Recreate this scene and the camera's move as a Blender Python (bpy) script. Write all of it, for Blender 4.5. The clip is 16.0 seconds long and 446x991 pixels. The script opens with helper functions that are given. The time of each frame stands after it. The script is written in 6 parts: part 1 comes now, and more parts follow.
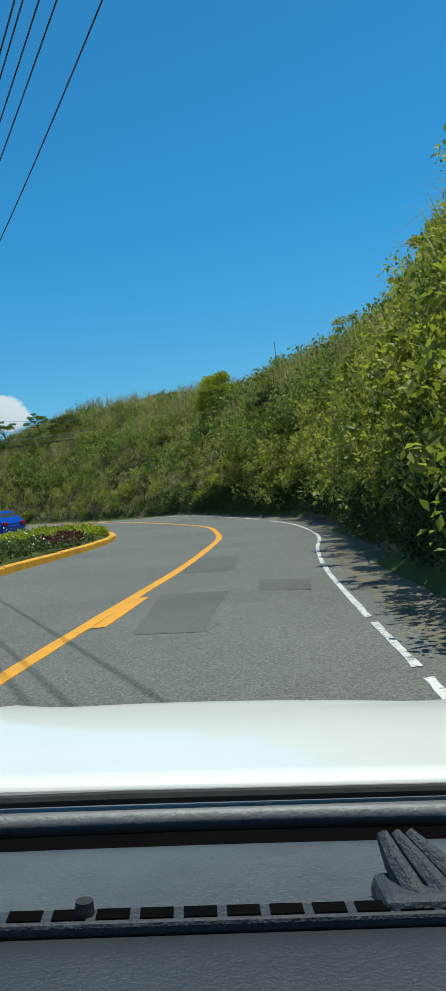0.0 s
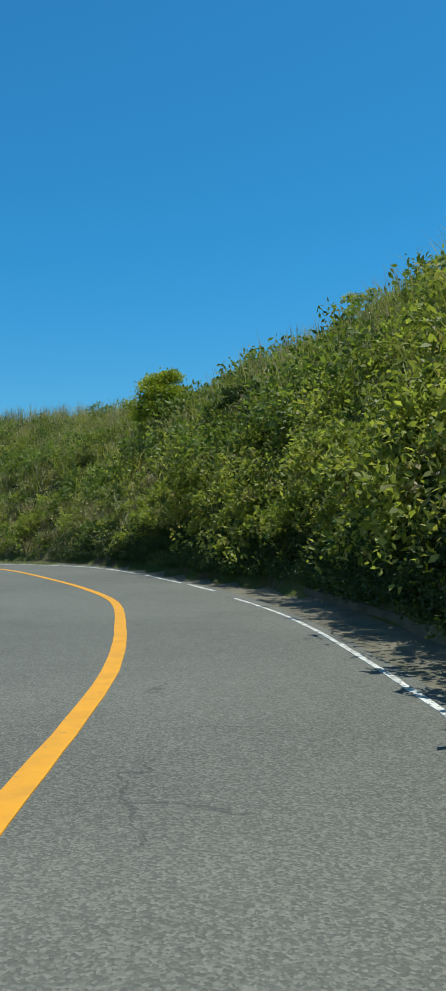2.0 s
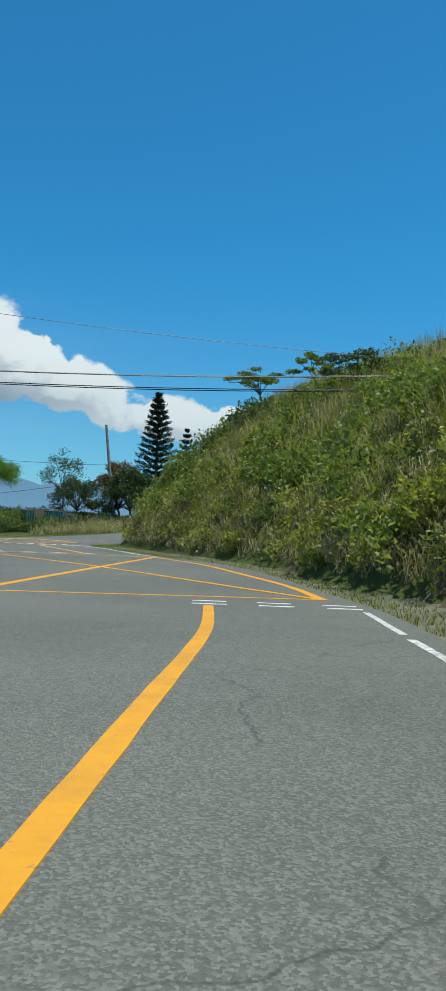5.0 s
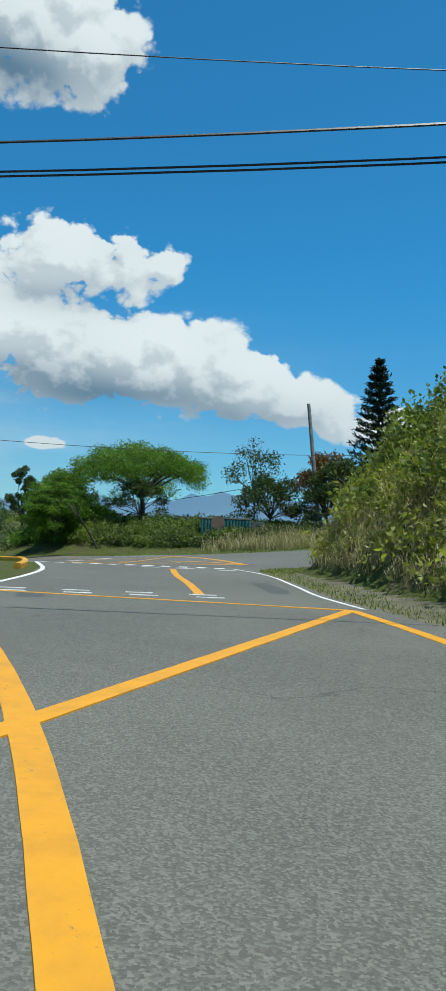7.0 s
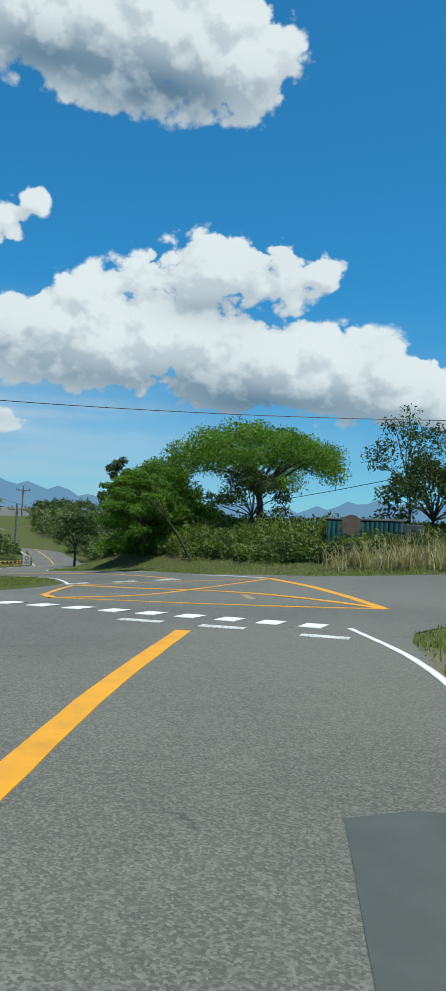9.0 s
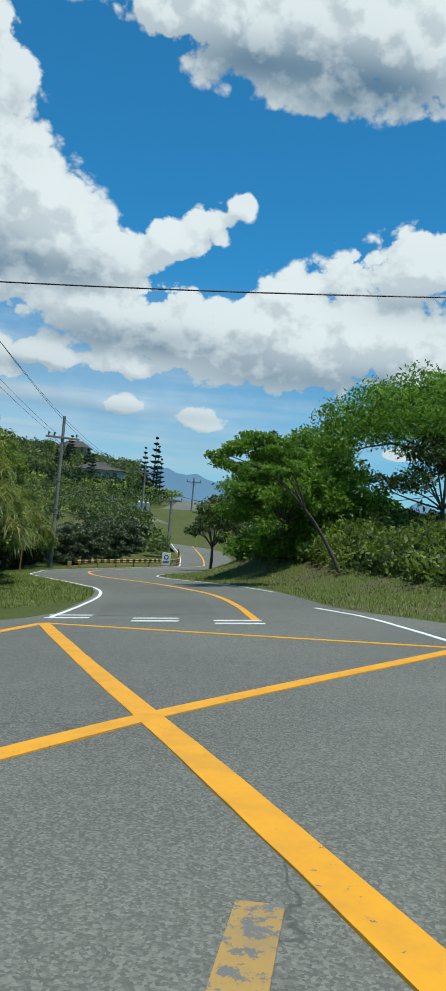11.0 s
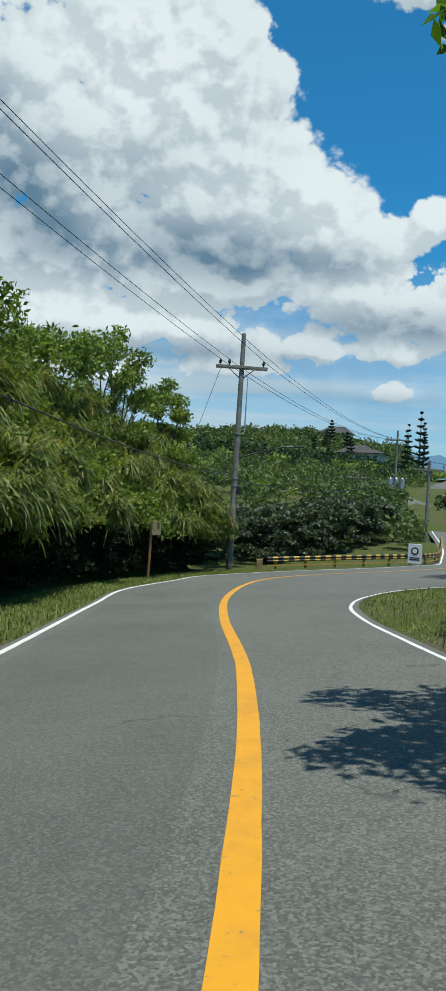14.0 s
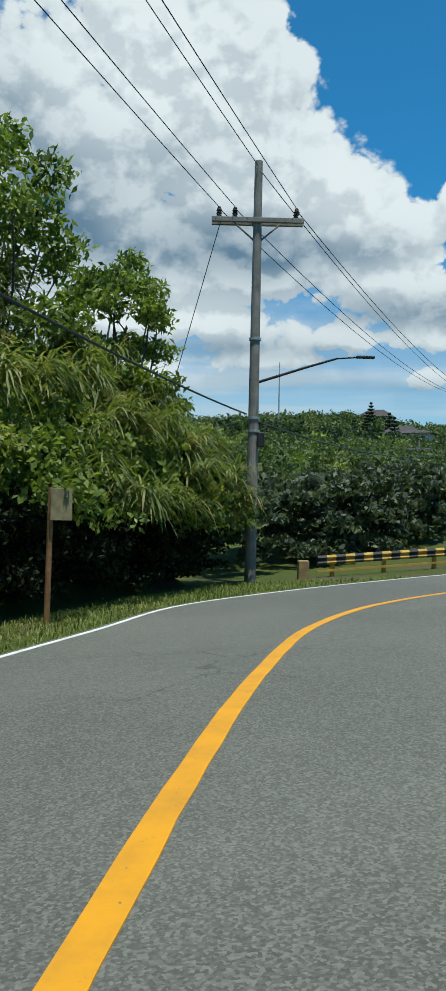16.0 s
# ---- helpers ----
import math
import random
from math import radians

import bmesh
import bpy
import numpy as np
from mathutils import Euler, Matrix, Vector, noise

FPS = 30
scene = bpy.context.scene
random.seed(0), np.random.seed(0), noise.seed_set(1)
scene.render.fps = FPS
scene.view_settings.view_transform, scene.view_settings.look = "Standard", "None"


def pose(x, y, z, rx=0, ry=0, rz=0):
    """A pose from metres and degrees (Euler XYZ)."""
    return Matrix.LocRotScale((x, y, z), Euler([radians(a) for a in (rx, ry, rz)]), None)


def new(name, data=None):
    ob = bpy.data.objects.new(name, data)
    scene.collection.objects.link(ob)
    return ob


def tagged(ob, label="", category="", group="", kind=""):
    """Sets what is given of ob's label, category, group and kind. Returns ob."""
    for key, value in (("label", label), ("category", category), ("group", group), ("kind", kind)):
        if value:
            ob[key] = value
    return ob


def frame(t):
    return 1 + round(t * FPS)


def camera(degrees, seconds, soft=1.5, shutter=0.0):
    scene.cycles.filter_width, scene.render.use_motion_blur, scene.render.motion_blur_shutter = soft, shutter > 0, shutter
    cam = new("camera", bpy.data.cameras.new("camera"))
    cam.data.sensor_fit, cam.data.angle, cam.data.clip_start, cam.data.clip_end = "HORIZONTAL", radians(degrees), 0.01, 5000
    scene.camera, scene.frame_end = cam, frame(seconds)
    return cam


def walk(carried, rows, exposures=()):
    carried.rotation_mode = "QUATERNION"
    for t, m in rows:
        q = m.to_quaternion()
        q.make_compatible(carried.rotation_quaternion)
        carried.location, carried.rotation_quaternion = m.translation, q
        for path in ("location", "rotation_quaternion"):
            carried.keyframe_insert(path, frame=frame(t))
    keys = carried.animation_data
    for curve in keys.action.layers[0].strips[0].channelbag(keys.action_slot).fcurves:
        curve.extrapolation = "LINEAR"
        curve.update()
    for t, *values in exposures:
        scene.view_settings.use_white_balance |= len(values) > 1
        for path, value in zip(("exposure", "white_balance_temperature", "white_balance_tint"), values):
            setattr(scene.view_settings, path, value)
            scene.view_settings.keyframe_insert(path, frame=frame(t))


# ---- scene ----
# ---------------------------------------------------------------- camera and its way
cam = camera(30.21, 16.0, soft=1.6)
PATH = [
    (0.00, 0.000, 0.000, 1.230, -0.000, -0.199, 6.464),
    (0.50, -0.193, 3.556, 1.197, -2.114, 1.302, 5.561),
    (1.00, -0.185, 7.157, 1.183, -5.233, 1.766, 4.846),
    (1.50, 0.001, 10.825, 1.193, -5.318, 2.216, 3.276),
    (2.00, 0.285, 14.747, 1.213, -3.981, 2.799, 1.583),
    (2.50, 0.546, 18.548, 1.211, 8.896, 3.293, 0.765),
    (3.00, 0.449, 22.457, 1.184, 12.065, 3.462, -1.060),
    (3.20, 0.331, 24.108, 1.181, 12.531, 3.407, -1.431),
    (3.60, -0.021, 27.639, 1.177, 15.270, 3.467, -1.685),
    (4.00, -0.583, 31.438, 1.177, 18.161, 3.483, -1.839),
    (4.40, -1.361, 35.365, 1.181, 21.155, 3.422, -1.881),
    (4.80, -2.360, 39.284, 1.189, 24.204, 3.283, -1.828),
    (5.30, -3.967, 43.949, 1.207, 28.025, 3.032, -1.687),
    (5.50, -4.699, 45.692, 1.215, 29.218, 3.188, -1.921),
    (6.00, -6.973, 50.149, 1.272, 33.568, 3.269, -1.863),
    (6.50, -9.717, 54.528, 1.326, 37.049, 3.343, -1.776),
    (7.00, -12.656, 58.698, 1.401, 41.622, 3.660, -1.780),
    (7.50, -15.486, 62.487, 1.497, 44.156, 3.752, -1.609),
    (8.00, -18.345, 65.922, 1.525, 46.558, 3.886, -1.822),
    (8.20, -19.467, 67.238, 1.562, 47.822, 3.798, -1.671),
    (8.60, -21.555, 69.767, 1.637, 50.111, 3.829, -2.029),
    (9.00, -23.495, 72.144, 1.712, 52.400, 3.858, -2.411),
    (9.40, -25.423, 74.399, 1.784, 54.715, 3.866, -2.795),
    (9.80, -27.469, 76.561, 1.850, 57.081, 3.846, -3.171),
    (10.30, -30.425, 79.164, 1.918, 60.162, 3.776, -3.624),
    (10.50, -31.768, 80.195, 1.940, 62.071, 3.633, -3.679),
    (11.00, -35.502, 82.584, 1.962, 65.864, 3.106, -4.940),
    (11.50, -39.164, 84.674, 1.962, 68.801, 2.756, -5.568),
    (12.00, -42.434, 86.451, 1.943, 71.991, 2.285, -5.830),
    (12.50, -46.082, 88.173, 1.896, 75.184, 2.082, -6.032),
    (13.00, -49.867, 89.745, 1.819, 77.648, 1.938, -5.968),
    (13.50, -53.796, 91.090, 1.736, 80.672, 1.581, -4.573),
    (14.00, -57.444, 92.095, 1.611, 84.626, 1.080, -3.678),
    (14.50, -61.887, 92.859, 1.477, 87.084, 0.968, -3.380),
    (15.00, -66.181, 93.370, 1.305, 88.568, 0.774, -3.678),
    (15.50, -70.552, 93.905, 1.104, 89.098, 0.834, -3.710),
    (16.00, -74.770, 94.466, 0.875, 87.289, 0.642, -1.259),
]
walk(cam, [(t, pose(x, y, z, 90 + pitch, roll, yaw)) for t, x, y, z, yaw, pitch, roll in PATH],
     exposures=[(0.0, 0.12, 6350, 2), (16.0, 0.12, 6350, 2)])

# ---------------------------------------------------------------- sky and sun
SUN_AZ, SUN_EL = radians(72), radians(76)        # compass from +y towards +x


def maths(nt, op, a, b=None, c=None, clamp=False):
    n = nt.nodes.new("ShaderNodeMath")
    n.operation, n.use_clamp = op, clamp
    for i, v in enumerate((a, b, c)):
        if v is None:
            continue
        if isinstance(v, (int, float)):
            n.inputs[i].default_value = v
        else:
            nt.links.new(v, n.inputs[i])
    return n.outputs[0]


def smooth(nt, v, lo, hi):
    n = nt.nodes.new("ShaderNodeMapRange")
    n.interpolation_type = "SMOOTHSTEP"
    nt.links.new(v, n.inputs[0])
    n.inputs[1].default_value, n.inputs[2].default_value = lo, hi
    return n.outputs[0]


def mixed(nt, fac, a, b, how="MIX"):
    n = nt.nodes.new("ShaderNodeMix")
    n.data_type, n.blend_type = "RGBA", how
    for i, v in ((0, fac), (6, a), (7, b)):
        if isinstance(v, (int, float)):
            n.inputs[i].default_value = v
        elif isinstance(v, tuple):
            n.inputs[i].default_value = (*v, 1) if len(v) == 3 else v
        else:
            nt.links.new(v, n.inputs[i])
    return n.outputs[2]


def noise_tex(nt, vec, scale, detail=4, rough=0.55, warp=0.0):
    n = nt.nodes.new("ShaderNodeTexNoise")
    n.inputs["Scale"].default_value, n.inputs["Detail"].default_value = scale, detail
    n.inputs["Roughness"].default_value, n.inputs["Distortion"].default_value = rough, warp
    if vec is not None:
        nt.links.new(vec, n.inputs["Vector"])
    return n.outputs["Fac"]


world = bpy.data.worlds.new("World")
scene.world = world
world.use_nodes = True
wt = world.node_tree
wt.nodes.clear()
sky = wt.nodes.new("ShaderNodeTexSky")
sky.sky_type, sky.sun_disc = "NISHITA", False
sky.sun_elevation, sky.sun_rotation = SUN_EL, SUN_AZ
sky.altitude, sky.air_density, sky.dust_density, sky.ozone_density = 600, 1.0, 0.35, 3.0
coord = wt.nodes.new("ShaderNodeTexCoord").outputs["Generated"]
split = wt.nodes.new("ShaderNodeSeparateXYZ")
wt.links.new(coord, split.inputs[0])
azim = maths(wt, "MULTIPLY", maths(wt, "ARCTAN2", maths(wt, "MULTIPLY", split.outputs[0], -1.0), split.outputs[1]), 57.29578)
elev = maths(wt, "MULTIPLY", maths(wt, "ARCSINE", split.outputs[2]), 57.29578)


HEAPS = (
    # the great tower over the last stretch
    (92, 28.5, 7.6, 5.4), (87.3, 29.6, 4.3, 3.0), (86.2, 25.0, 4.4, 3.6), (99.5, 23.5, 7, 5.4), (93, 21.5, 9, 5.0), (82.6, 21.4, 4.3, 2.6), (78.8, 20.8, 2.3, 2.0, 0.9), (105, 23.5, 6, 4.8),
    (75.5, 18.2, 4, 2.3),
    # the ragged arm beside it
    (71.2, 19.9, 2.2, 1.4), (68.6, 20.9, 2.0, 1.6, 0.9), (66.7, 22.4, 1.2, 1.2, 0.8), (68.5, 13.8, 7.0, 2.7), (62.6, 16.2, 2.8, 2.2), (74, 15.4, 5, 2.2),
    # the long bank over the junction
    (59, 18.4, 2.4, 2.0, 0.9), (54, 19.4, 3.6, 2.6), (49.6, 19.4, 2.6, 2.0), (45.9, 19.0, 1.4, 1.2, 0.95), (60, 13.6, 8, 3.2), (52, 12.8, 7.5, 3.3), (45.2, 12.4, 4.6, 2.9), (40.4, 11.6, 3.2, 2.5),
    (36.6, 10.2, 2.0, 1.7), (34.0, 9.4, 1.5, 1.5, 0.95), (30.2, 8.2, 2.6, 1.6), (27.6, 7.9, 1.7, 1.2, 0.95), (23.6, 7.6, 3.6, 1.7), (18.6, 7.4, 1.5, 1.3), (14.3, 6.6, 1.8, 1.4),
    # the flat high cloud
    (58.5, 32.6, 8.0, 4.4), (66, 33.2, 6.6, 3.6), (72.2, 34.0, 4.4, 2.4), (52.6, 31.6, 3.8, 2.8), (80.5, 34.0, 2.2, 1.4, 0.9),
    # low puffs under the tower
    (97, 16.0, 8, 2.2, 0.9), (87.5, 15.4, 6, 2.0, 0.95), (83.0, 16.2, 4, 1.9, 0.9), (104, 18.5, 6, 3.5, 0.95),
    (90, 12.4, 6, 1.5), (99, 12.0, 6, 1.9), (79.4, 11.4, 3.0, 0.9, 0.9), (74.4, 11.4, 3.4, 0.8, 0.9), (84, 10.1, 5, 0.9, 0.85), (94, 9.2, 6, 0.9, 0.85), (73.6, 8.8, 1.6, 0.8, 0.95), (68.2, 8.1, 1.9, 0.8, 0.95),
    (54, 6.7, 1.6, 0.5, 0.8),
    # out of sight, all round
    (140, 20, 16, 7, 0.9), (-150, 16, 20, 6, 0.9), (-95, 13, 18, 5, 0.8))
# thick grey undersides
BASES = ((94, 17.2, 9, 2.4, 1.0), (86.5, 16.8, 5, 1.9, 1.0), (99, 20.5, 5, 3.0, 0.8), (79, 17.2, 4.0, 1.2, 0.7), (92, 22.6, 3.2, 1.8, 0.25), (103, 24, 4, 3, 0.5), (92, 10.6, 14, 0.9, 0.6), (72, 13.0, 8, 1.2, 0.65),
         (57, 29.6, 7, 1.8, 0.75), (66, 30.8, 7, 1.6, 0.7), (60, 11.6, 8, 1.2, 0.7), (50, 10.2, 9, 1.4, 0.75), (54, 16.4, 4, 1.0, 0.45), (40, 9.0, 5, 1.1, 0.7), (24, 6.2, 8, 1.0, 0.6), (74, 8.2, 8, 0.5, 0.6))


def heap_of(heaps, az, el):
    """The cover that heaps of cumulus give round a bearing and height in degrees."""
    clear = None
    for h in heaps:
        dx = maths(wt, "MULTIPLY_ADD", az, 1 / h[2], -h[0] / h[2])
        dy = maths(wt, "MULTIPLY_ADD", el, 1 / h[3], -h[1] / h[3])
        q = maths(wt, "MULTIPLY_ADD", dx, dx, maths(wt, "MULTIPLY", dy, dy))
        w = maths(wt, "MULTIPLY_ADD", maths(wt, "POWER", math.e, maths(wt, "MULTIPLY", q, -1.0)), -(h[4] if len(h) > 4 else 1.0), 1.0)
        clear = w if clear is None else maths(wt, "MULTIPLY", clear, w)
    return maths(wt, "SUBTRACT", 1.0, clear)


def lumps(vec, scale, detail):
    n = wt.nodes.new("ShaderNodeTexVoronoi")
    n.feature = "SMOOTH_F1"
    n.inputs["Scale"].default_value, n.inputs["Detail"].default_value = scale, detail
    n.inputs["Roughness"].default_value, n.inputs["Smoothness"].default_value = 0.5, 0.35
    wt.links.new(vec, n.inputs["Vector"])
    return n.outputs["Distance"]


def billows(az, el):
    """How thick the cloud stands: heaps swollen by round lobes of several sizes."""
    flat = wt.nodes.new("ShaderNodeCombineXYZ")
    wt.links.new(maths(wt, "MULTIPLY", az, 0.1), flat.inputs[0])
    wt.links.new(maths(wt, "MULTIPLY", el, 0.13), flat.inputs[1])
    warp = wt.nodes.new("ShaderNodeTexNoise")
    warp.inputs["Scale"].default_value, warp.inputs["Detail"].default_value = 3.0, 2
    wt.links.new(flat.outputs[0], warp.inputs["Vector"])
    bent = wt.nodes.new("ShaderNodeVectorMath")
    bent.operation, bent.inputs[1].default_value = "MULTIPLY_ADD", (0.12, 0.12, 0.0)
    wt.links.new(warp.outputs["Color"], bent.inputs[0])
    wt.links.new(flat.outputs[0], bent.inputs[2])
    large, small = lumps(bent.outputs[0], 2.6, 0.0), lumps(bent.outputs[0], 6.5, 3.0)
    lobes = maths(wt, "SUBTRACT", 0.76, maths(wt, "ADD", maths(wt, "MULTIPLY", large, 0.85), maths(wt, "MULTIPLY", small, 0.5)))
    cover = heap_of(HEAPS, az, el)
    return maths(wt, "MULTIPLY_ADD", cover, maths(wt, "MULTIPLY_ADD", lobes, 2.7, 1.9), maths(wt, "MULTIPLY", smooth(wt, cover, 0.5, 0.95), 0.5)), flat.outputs[0]


dense, flat_at = billows(azim, elev)
above, unused = billows(maths(wt, "SUBTRACT", azim, 0.5), maths(wt, "ADD", elev, 1.1))
mask = smooth(wt, dense, 0.50, 0.80)
# lit tops and rims against soft grey bases
relief = maths(wt, "MINIMUM", maths(wt, "MAXIMUM", maths(wt, "SUBTRACT", dense, above), -0.5), 0.5)
big = noise_tex(wt, flat_at, 0.9, 3, 0.45)
grey = maths(wt, "MULTIPLY", heap_of(BASES, azim, elev), maths(wt, "ADD", 0.7, maths(wt, "MULTIPLY", smooth(wt, big, 0.62, 0.36), 0.4)))
lit = maths(wt, "ADD", maths(wt, "MULTIPLY", relief, 0.30), maths(wt, "MULTIPLY", maths(wt, "SUBTRACT", big, 0.5), 0.2))
shade = maths(wt, "SUBTRACT", maths(wt, "ADD", 0.76, lit), maths(wt, "MULTIPLY", grey, 0.70), clamp=True)
cloud_colour = mixed(wt, shade, (0.15, 0.25, 0.36), (1.0, 1.04, 1.07))
# a pale veil of layered cloud low over the valley
bands = wt.nodes.new("ShaderNodeCombineXYZ")
wt.links.new(maths(wt, "MULTIPLY", azim, 0.035), bands.inputs[0])
wt.links.new(maths(wt, "MULTIPLY", elev, 0.4), bands.inputs[1])
streak = noise_tex(wt, bands.outputs[0], 1.6, 5, 0.55)
spread = maths(wt, "DIVIDE", maths(wt, "SUBTRACT", azim, 92.0), 34.0)
spread = maths(wt, "EXPONENT", maths(wt, "MULTIPLY", maths(wt, "MULTIPLY", spread, spread), -1.0))
veil = maths(wt, "MULTIPLY", maths(wt, "MULTIPLY", spread, smooth(wt, elev, 18.0, 9.5)), maths(wt, "ADD", 0.5, maths(wt, "MULTIPLY", smooth(wt, streak, 0.38, 0.62), 0.42)))
haze = smooth(wt, elev, 13.0, -1.0)
cloud_colour = mixed(wt, maths(wt, "MULTIPLY", haze, 0.8), cloud_colour, (0.42, 0.55, 0.66))
SKY_GAIN = 1.02
sky_tint = mixed(wt, smooth(wt, elev, 20.0, 1.0), (0.27, 0.98, 1.24), (0.44, 0.86, 1.02))
tint = mixed(wt, 1.0, sky.outputs[0], sky_tint, "MULTIPLY")
gain = wt.nodes.new("ShaderNodeVectorMath")
gain.operation = "SCALE"
gain.inputs["Scale"].default_value = SKY_GAIN
wt.links.new(tint, gain.inputs[0])
cgain = wt.nodes.new("ShaderNodeVectorMath")
cgain.operation = "SCALE"
cgain.inputs["Scale"].default_value = 7.9
wt.links.new(cloud_colour, cgain.inputs[0])
mask = maths(wt, "MAXIMUM", mask, maths(wt, "MULTIPLY", veil, 0.95))
bg = wt.nodes.new("ShaderNodeBackground")
wt.links.new(mixed(wt, maths(wt, "MULTIPLY", mask, 0.97), gain.outputs[0], cgain.outputs[0]), bg.inputs[0])
bg.inputs[1].default_value = 0.1
wt.links.new(bg.outputs[0], wt.nodes.new("ShaderNodeOutputWorld").inputs[0])

sun = new("sun", bpy.data.lights.new("sun", "SUN"))
sun.data.energy, sun.data.angle, sun.data.color = 4.6, radians(0.53), (1.0, 0.95, 0.87)
sun.rotation_euler = (radians(90) - SUN_EL, 0, math.pi - SUN_AZ)

# ---------------------------------------------------------------- materials


def material(name, rough=0.6, metal=0.0, spec=0.5):
    m = bpy.data.materials.new(name)
    m.use_nodes = True
    nt = m.node_tree
    b = nt.nodes["Principled BSDF"]
    b.inputs["Roughness"].default_value, b.inputs["Metallic"].default_value = rough, metal
    b.inputs["Specular IOR Level"].default_value = spec
    return m, nt, b


def place(nt):
    return nt.nodes.new("ShaderNodeTexCoord").outputs["Object"]


def bump(nt, b, height, strength, distance):
    n = nt.nodes.new("ShaderNodeBump")
    n.inputs["Strength"].default_value, n.inputs["Distance"].default_value = strength, distance
    nt.links.new(height, n.inputs["Height"])
    nt.links.new(n.outputs[0], b.inputs["Normal"])


def surface(name, dark, light, grain=8.0, fine=120.0, rough=0.7, metal=0.0, relief=0.3, depth=0.004, stain=None, spec=0.5):
    """Two-scale mottled paint, metal, stone or soil: broad blotches over fine grain."""
    m, nt, b = material(name, rough, metal, spec)
    at = place(nt)
    broad, small = noise_tex(nt, at, grain, 4), noise_tex(nt, at, fine, 3, 0.6)
    col = mixed(nt, smooth(nt, broad, 0.3, 0.7), dark, light)
    col = mixed(nt, 0.35, col, mixed(nt, small, tuple(0.6 * v for v in dark), tuple(min(1, 1.25 * v) for v in light)))
    if stain:
        spots = smooth(nt, noise_tex(nt, at, grain * 0.4, 6, 0.65), 0.56, 0.68)
        col = mixed(nt, maths(nt, "MULTIPLY", spots, 0.7), col, stain)
    nt.links.new(col, b.inputs["Base Color"])
    nt.links.new(maths(nt, "ADD", rough - 0.12, maths(nt, "MULTIPLY", small, 0.24)), b.inputs["Roughness"])
    bump(nt, b, small, relief, depth)
    return m


def foliage(name, dark, mid, light, patch=0.35, rough=0.55, glow=0.3, dry=None):
    """Leaves: every blade its own shade, drifts of lighter and darker growth, light let through."""
    m, nt, b = material(name, rough, 0.0, 0.35)
    geo = nt.nodes.new("ShaderNodeNewGeometry")
    ramp = nt.nodes.new("ShaderNodeValToRGB")
    ramp.color_ramp.elements[0].color, ramp.color_ramp.elements[1].color = (*dark, 1), (*light, 1)
    ramp.color_ramp.elements.new(0.5).color = (*mid, 1)
    wide, clump = noise_tex(nt, geo.outputs["Position"], patch, 4, 0.6), noise_tex(nt, geo.outputs["Position"], patch * 4.5, 2, 0.5)
    key = maths(nt, "ADD", maths(nt, "MULTIPLY", geo.outputs["Random Per Island"], 0.4),
                maths(nt, "ADD", maths(nt, "MULTIPLY", smooth(nt, wide, 0.32, 0.68), 0.3), maths(nt, "MULTIPLY", smooth(nt, clump, 0.34, 0.66), 0.3)))
    nt.links.new(key, ramp.inputs[0])
    col = ramp.outputs[0]
    if dry:
        other = smooth(nt, noise_tex(nt, geo.outputs["Position"], patch * 1.7, 3), 0.54, 0.66)
        pick = maths(nt, "MULTIPLY", other, smooth(nt, geo.outputs["Random Per Island"], 0.3, 0.8))
        col = mixed(nt, pick, col, dry)
    nt.links.new(col, b.inputs["Base Color"])
    tr = nt.nodes.new("ShaderNodeBsdfTranslucent")
    nt.links.new(mixed(nt, 1.0, col, (1.15, 1.25, 0.5), "MULTIPLY"), tr.inputs[0])
    mx = nt.nodes.new("ShaderNodeMixShader")
    mx.inputs[0].default_value = glow
    nt.links.new(b.outputs[0], mx.inputs[1])
    nt.links.new(tr.outputs[0], mx.inputs[2])
    nt.links.new(mx.outputs[0], nt.nodes["Material Output"].inputs[0])
    return m


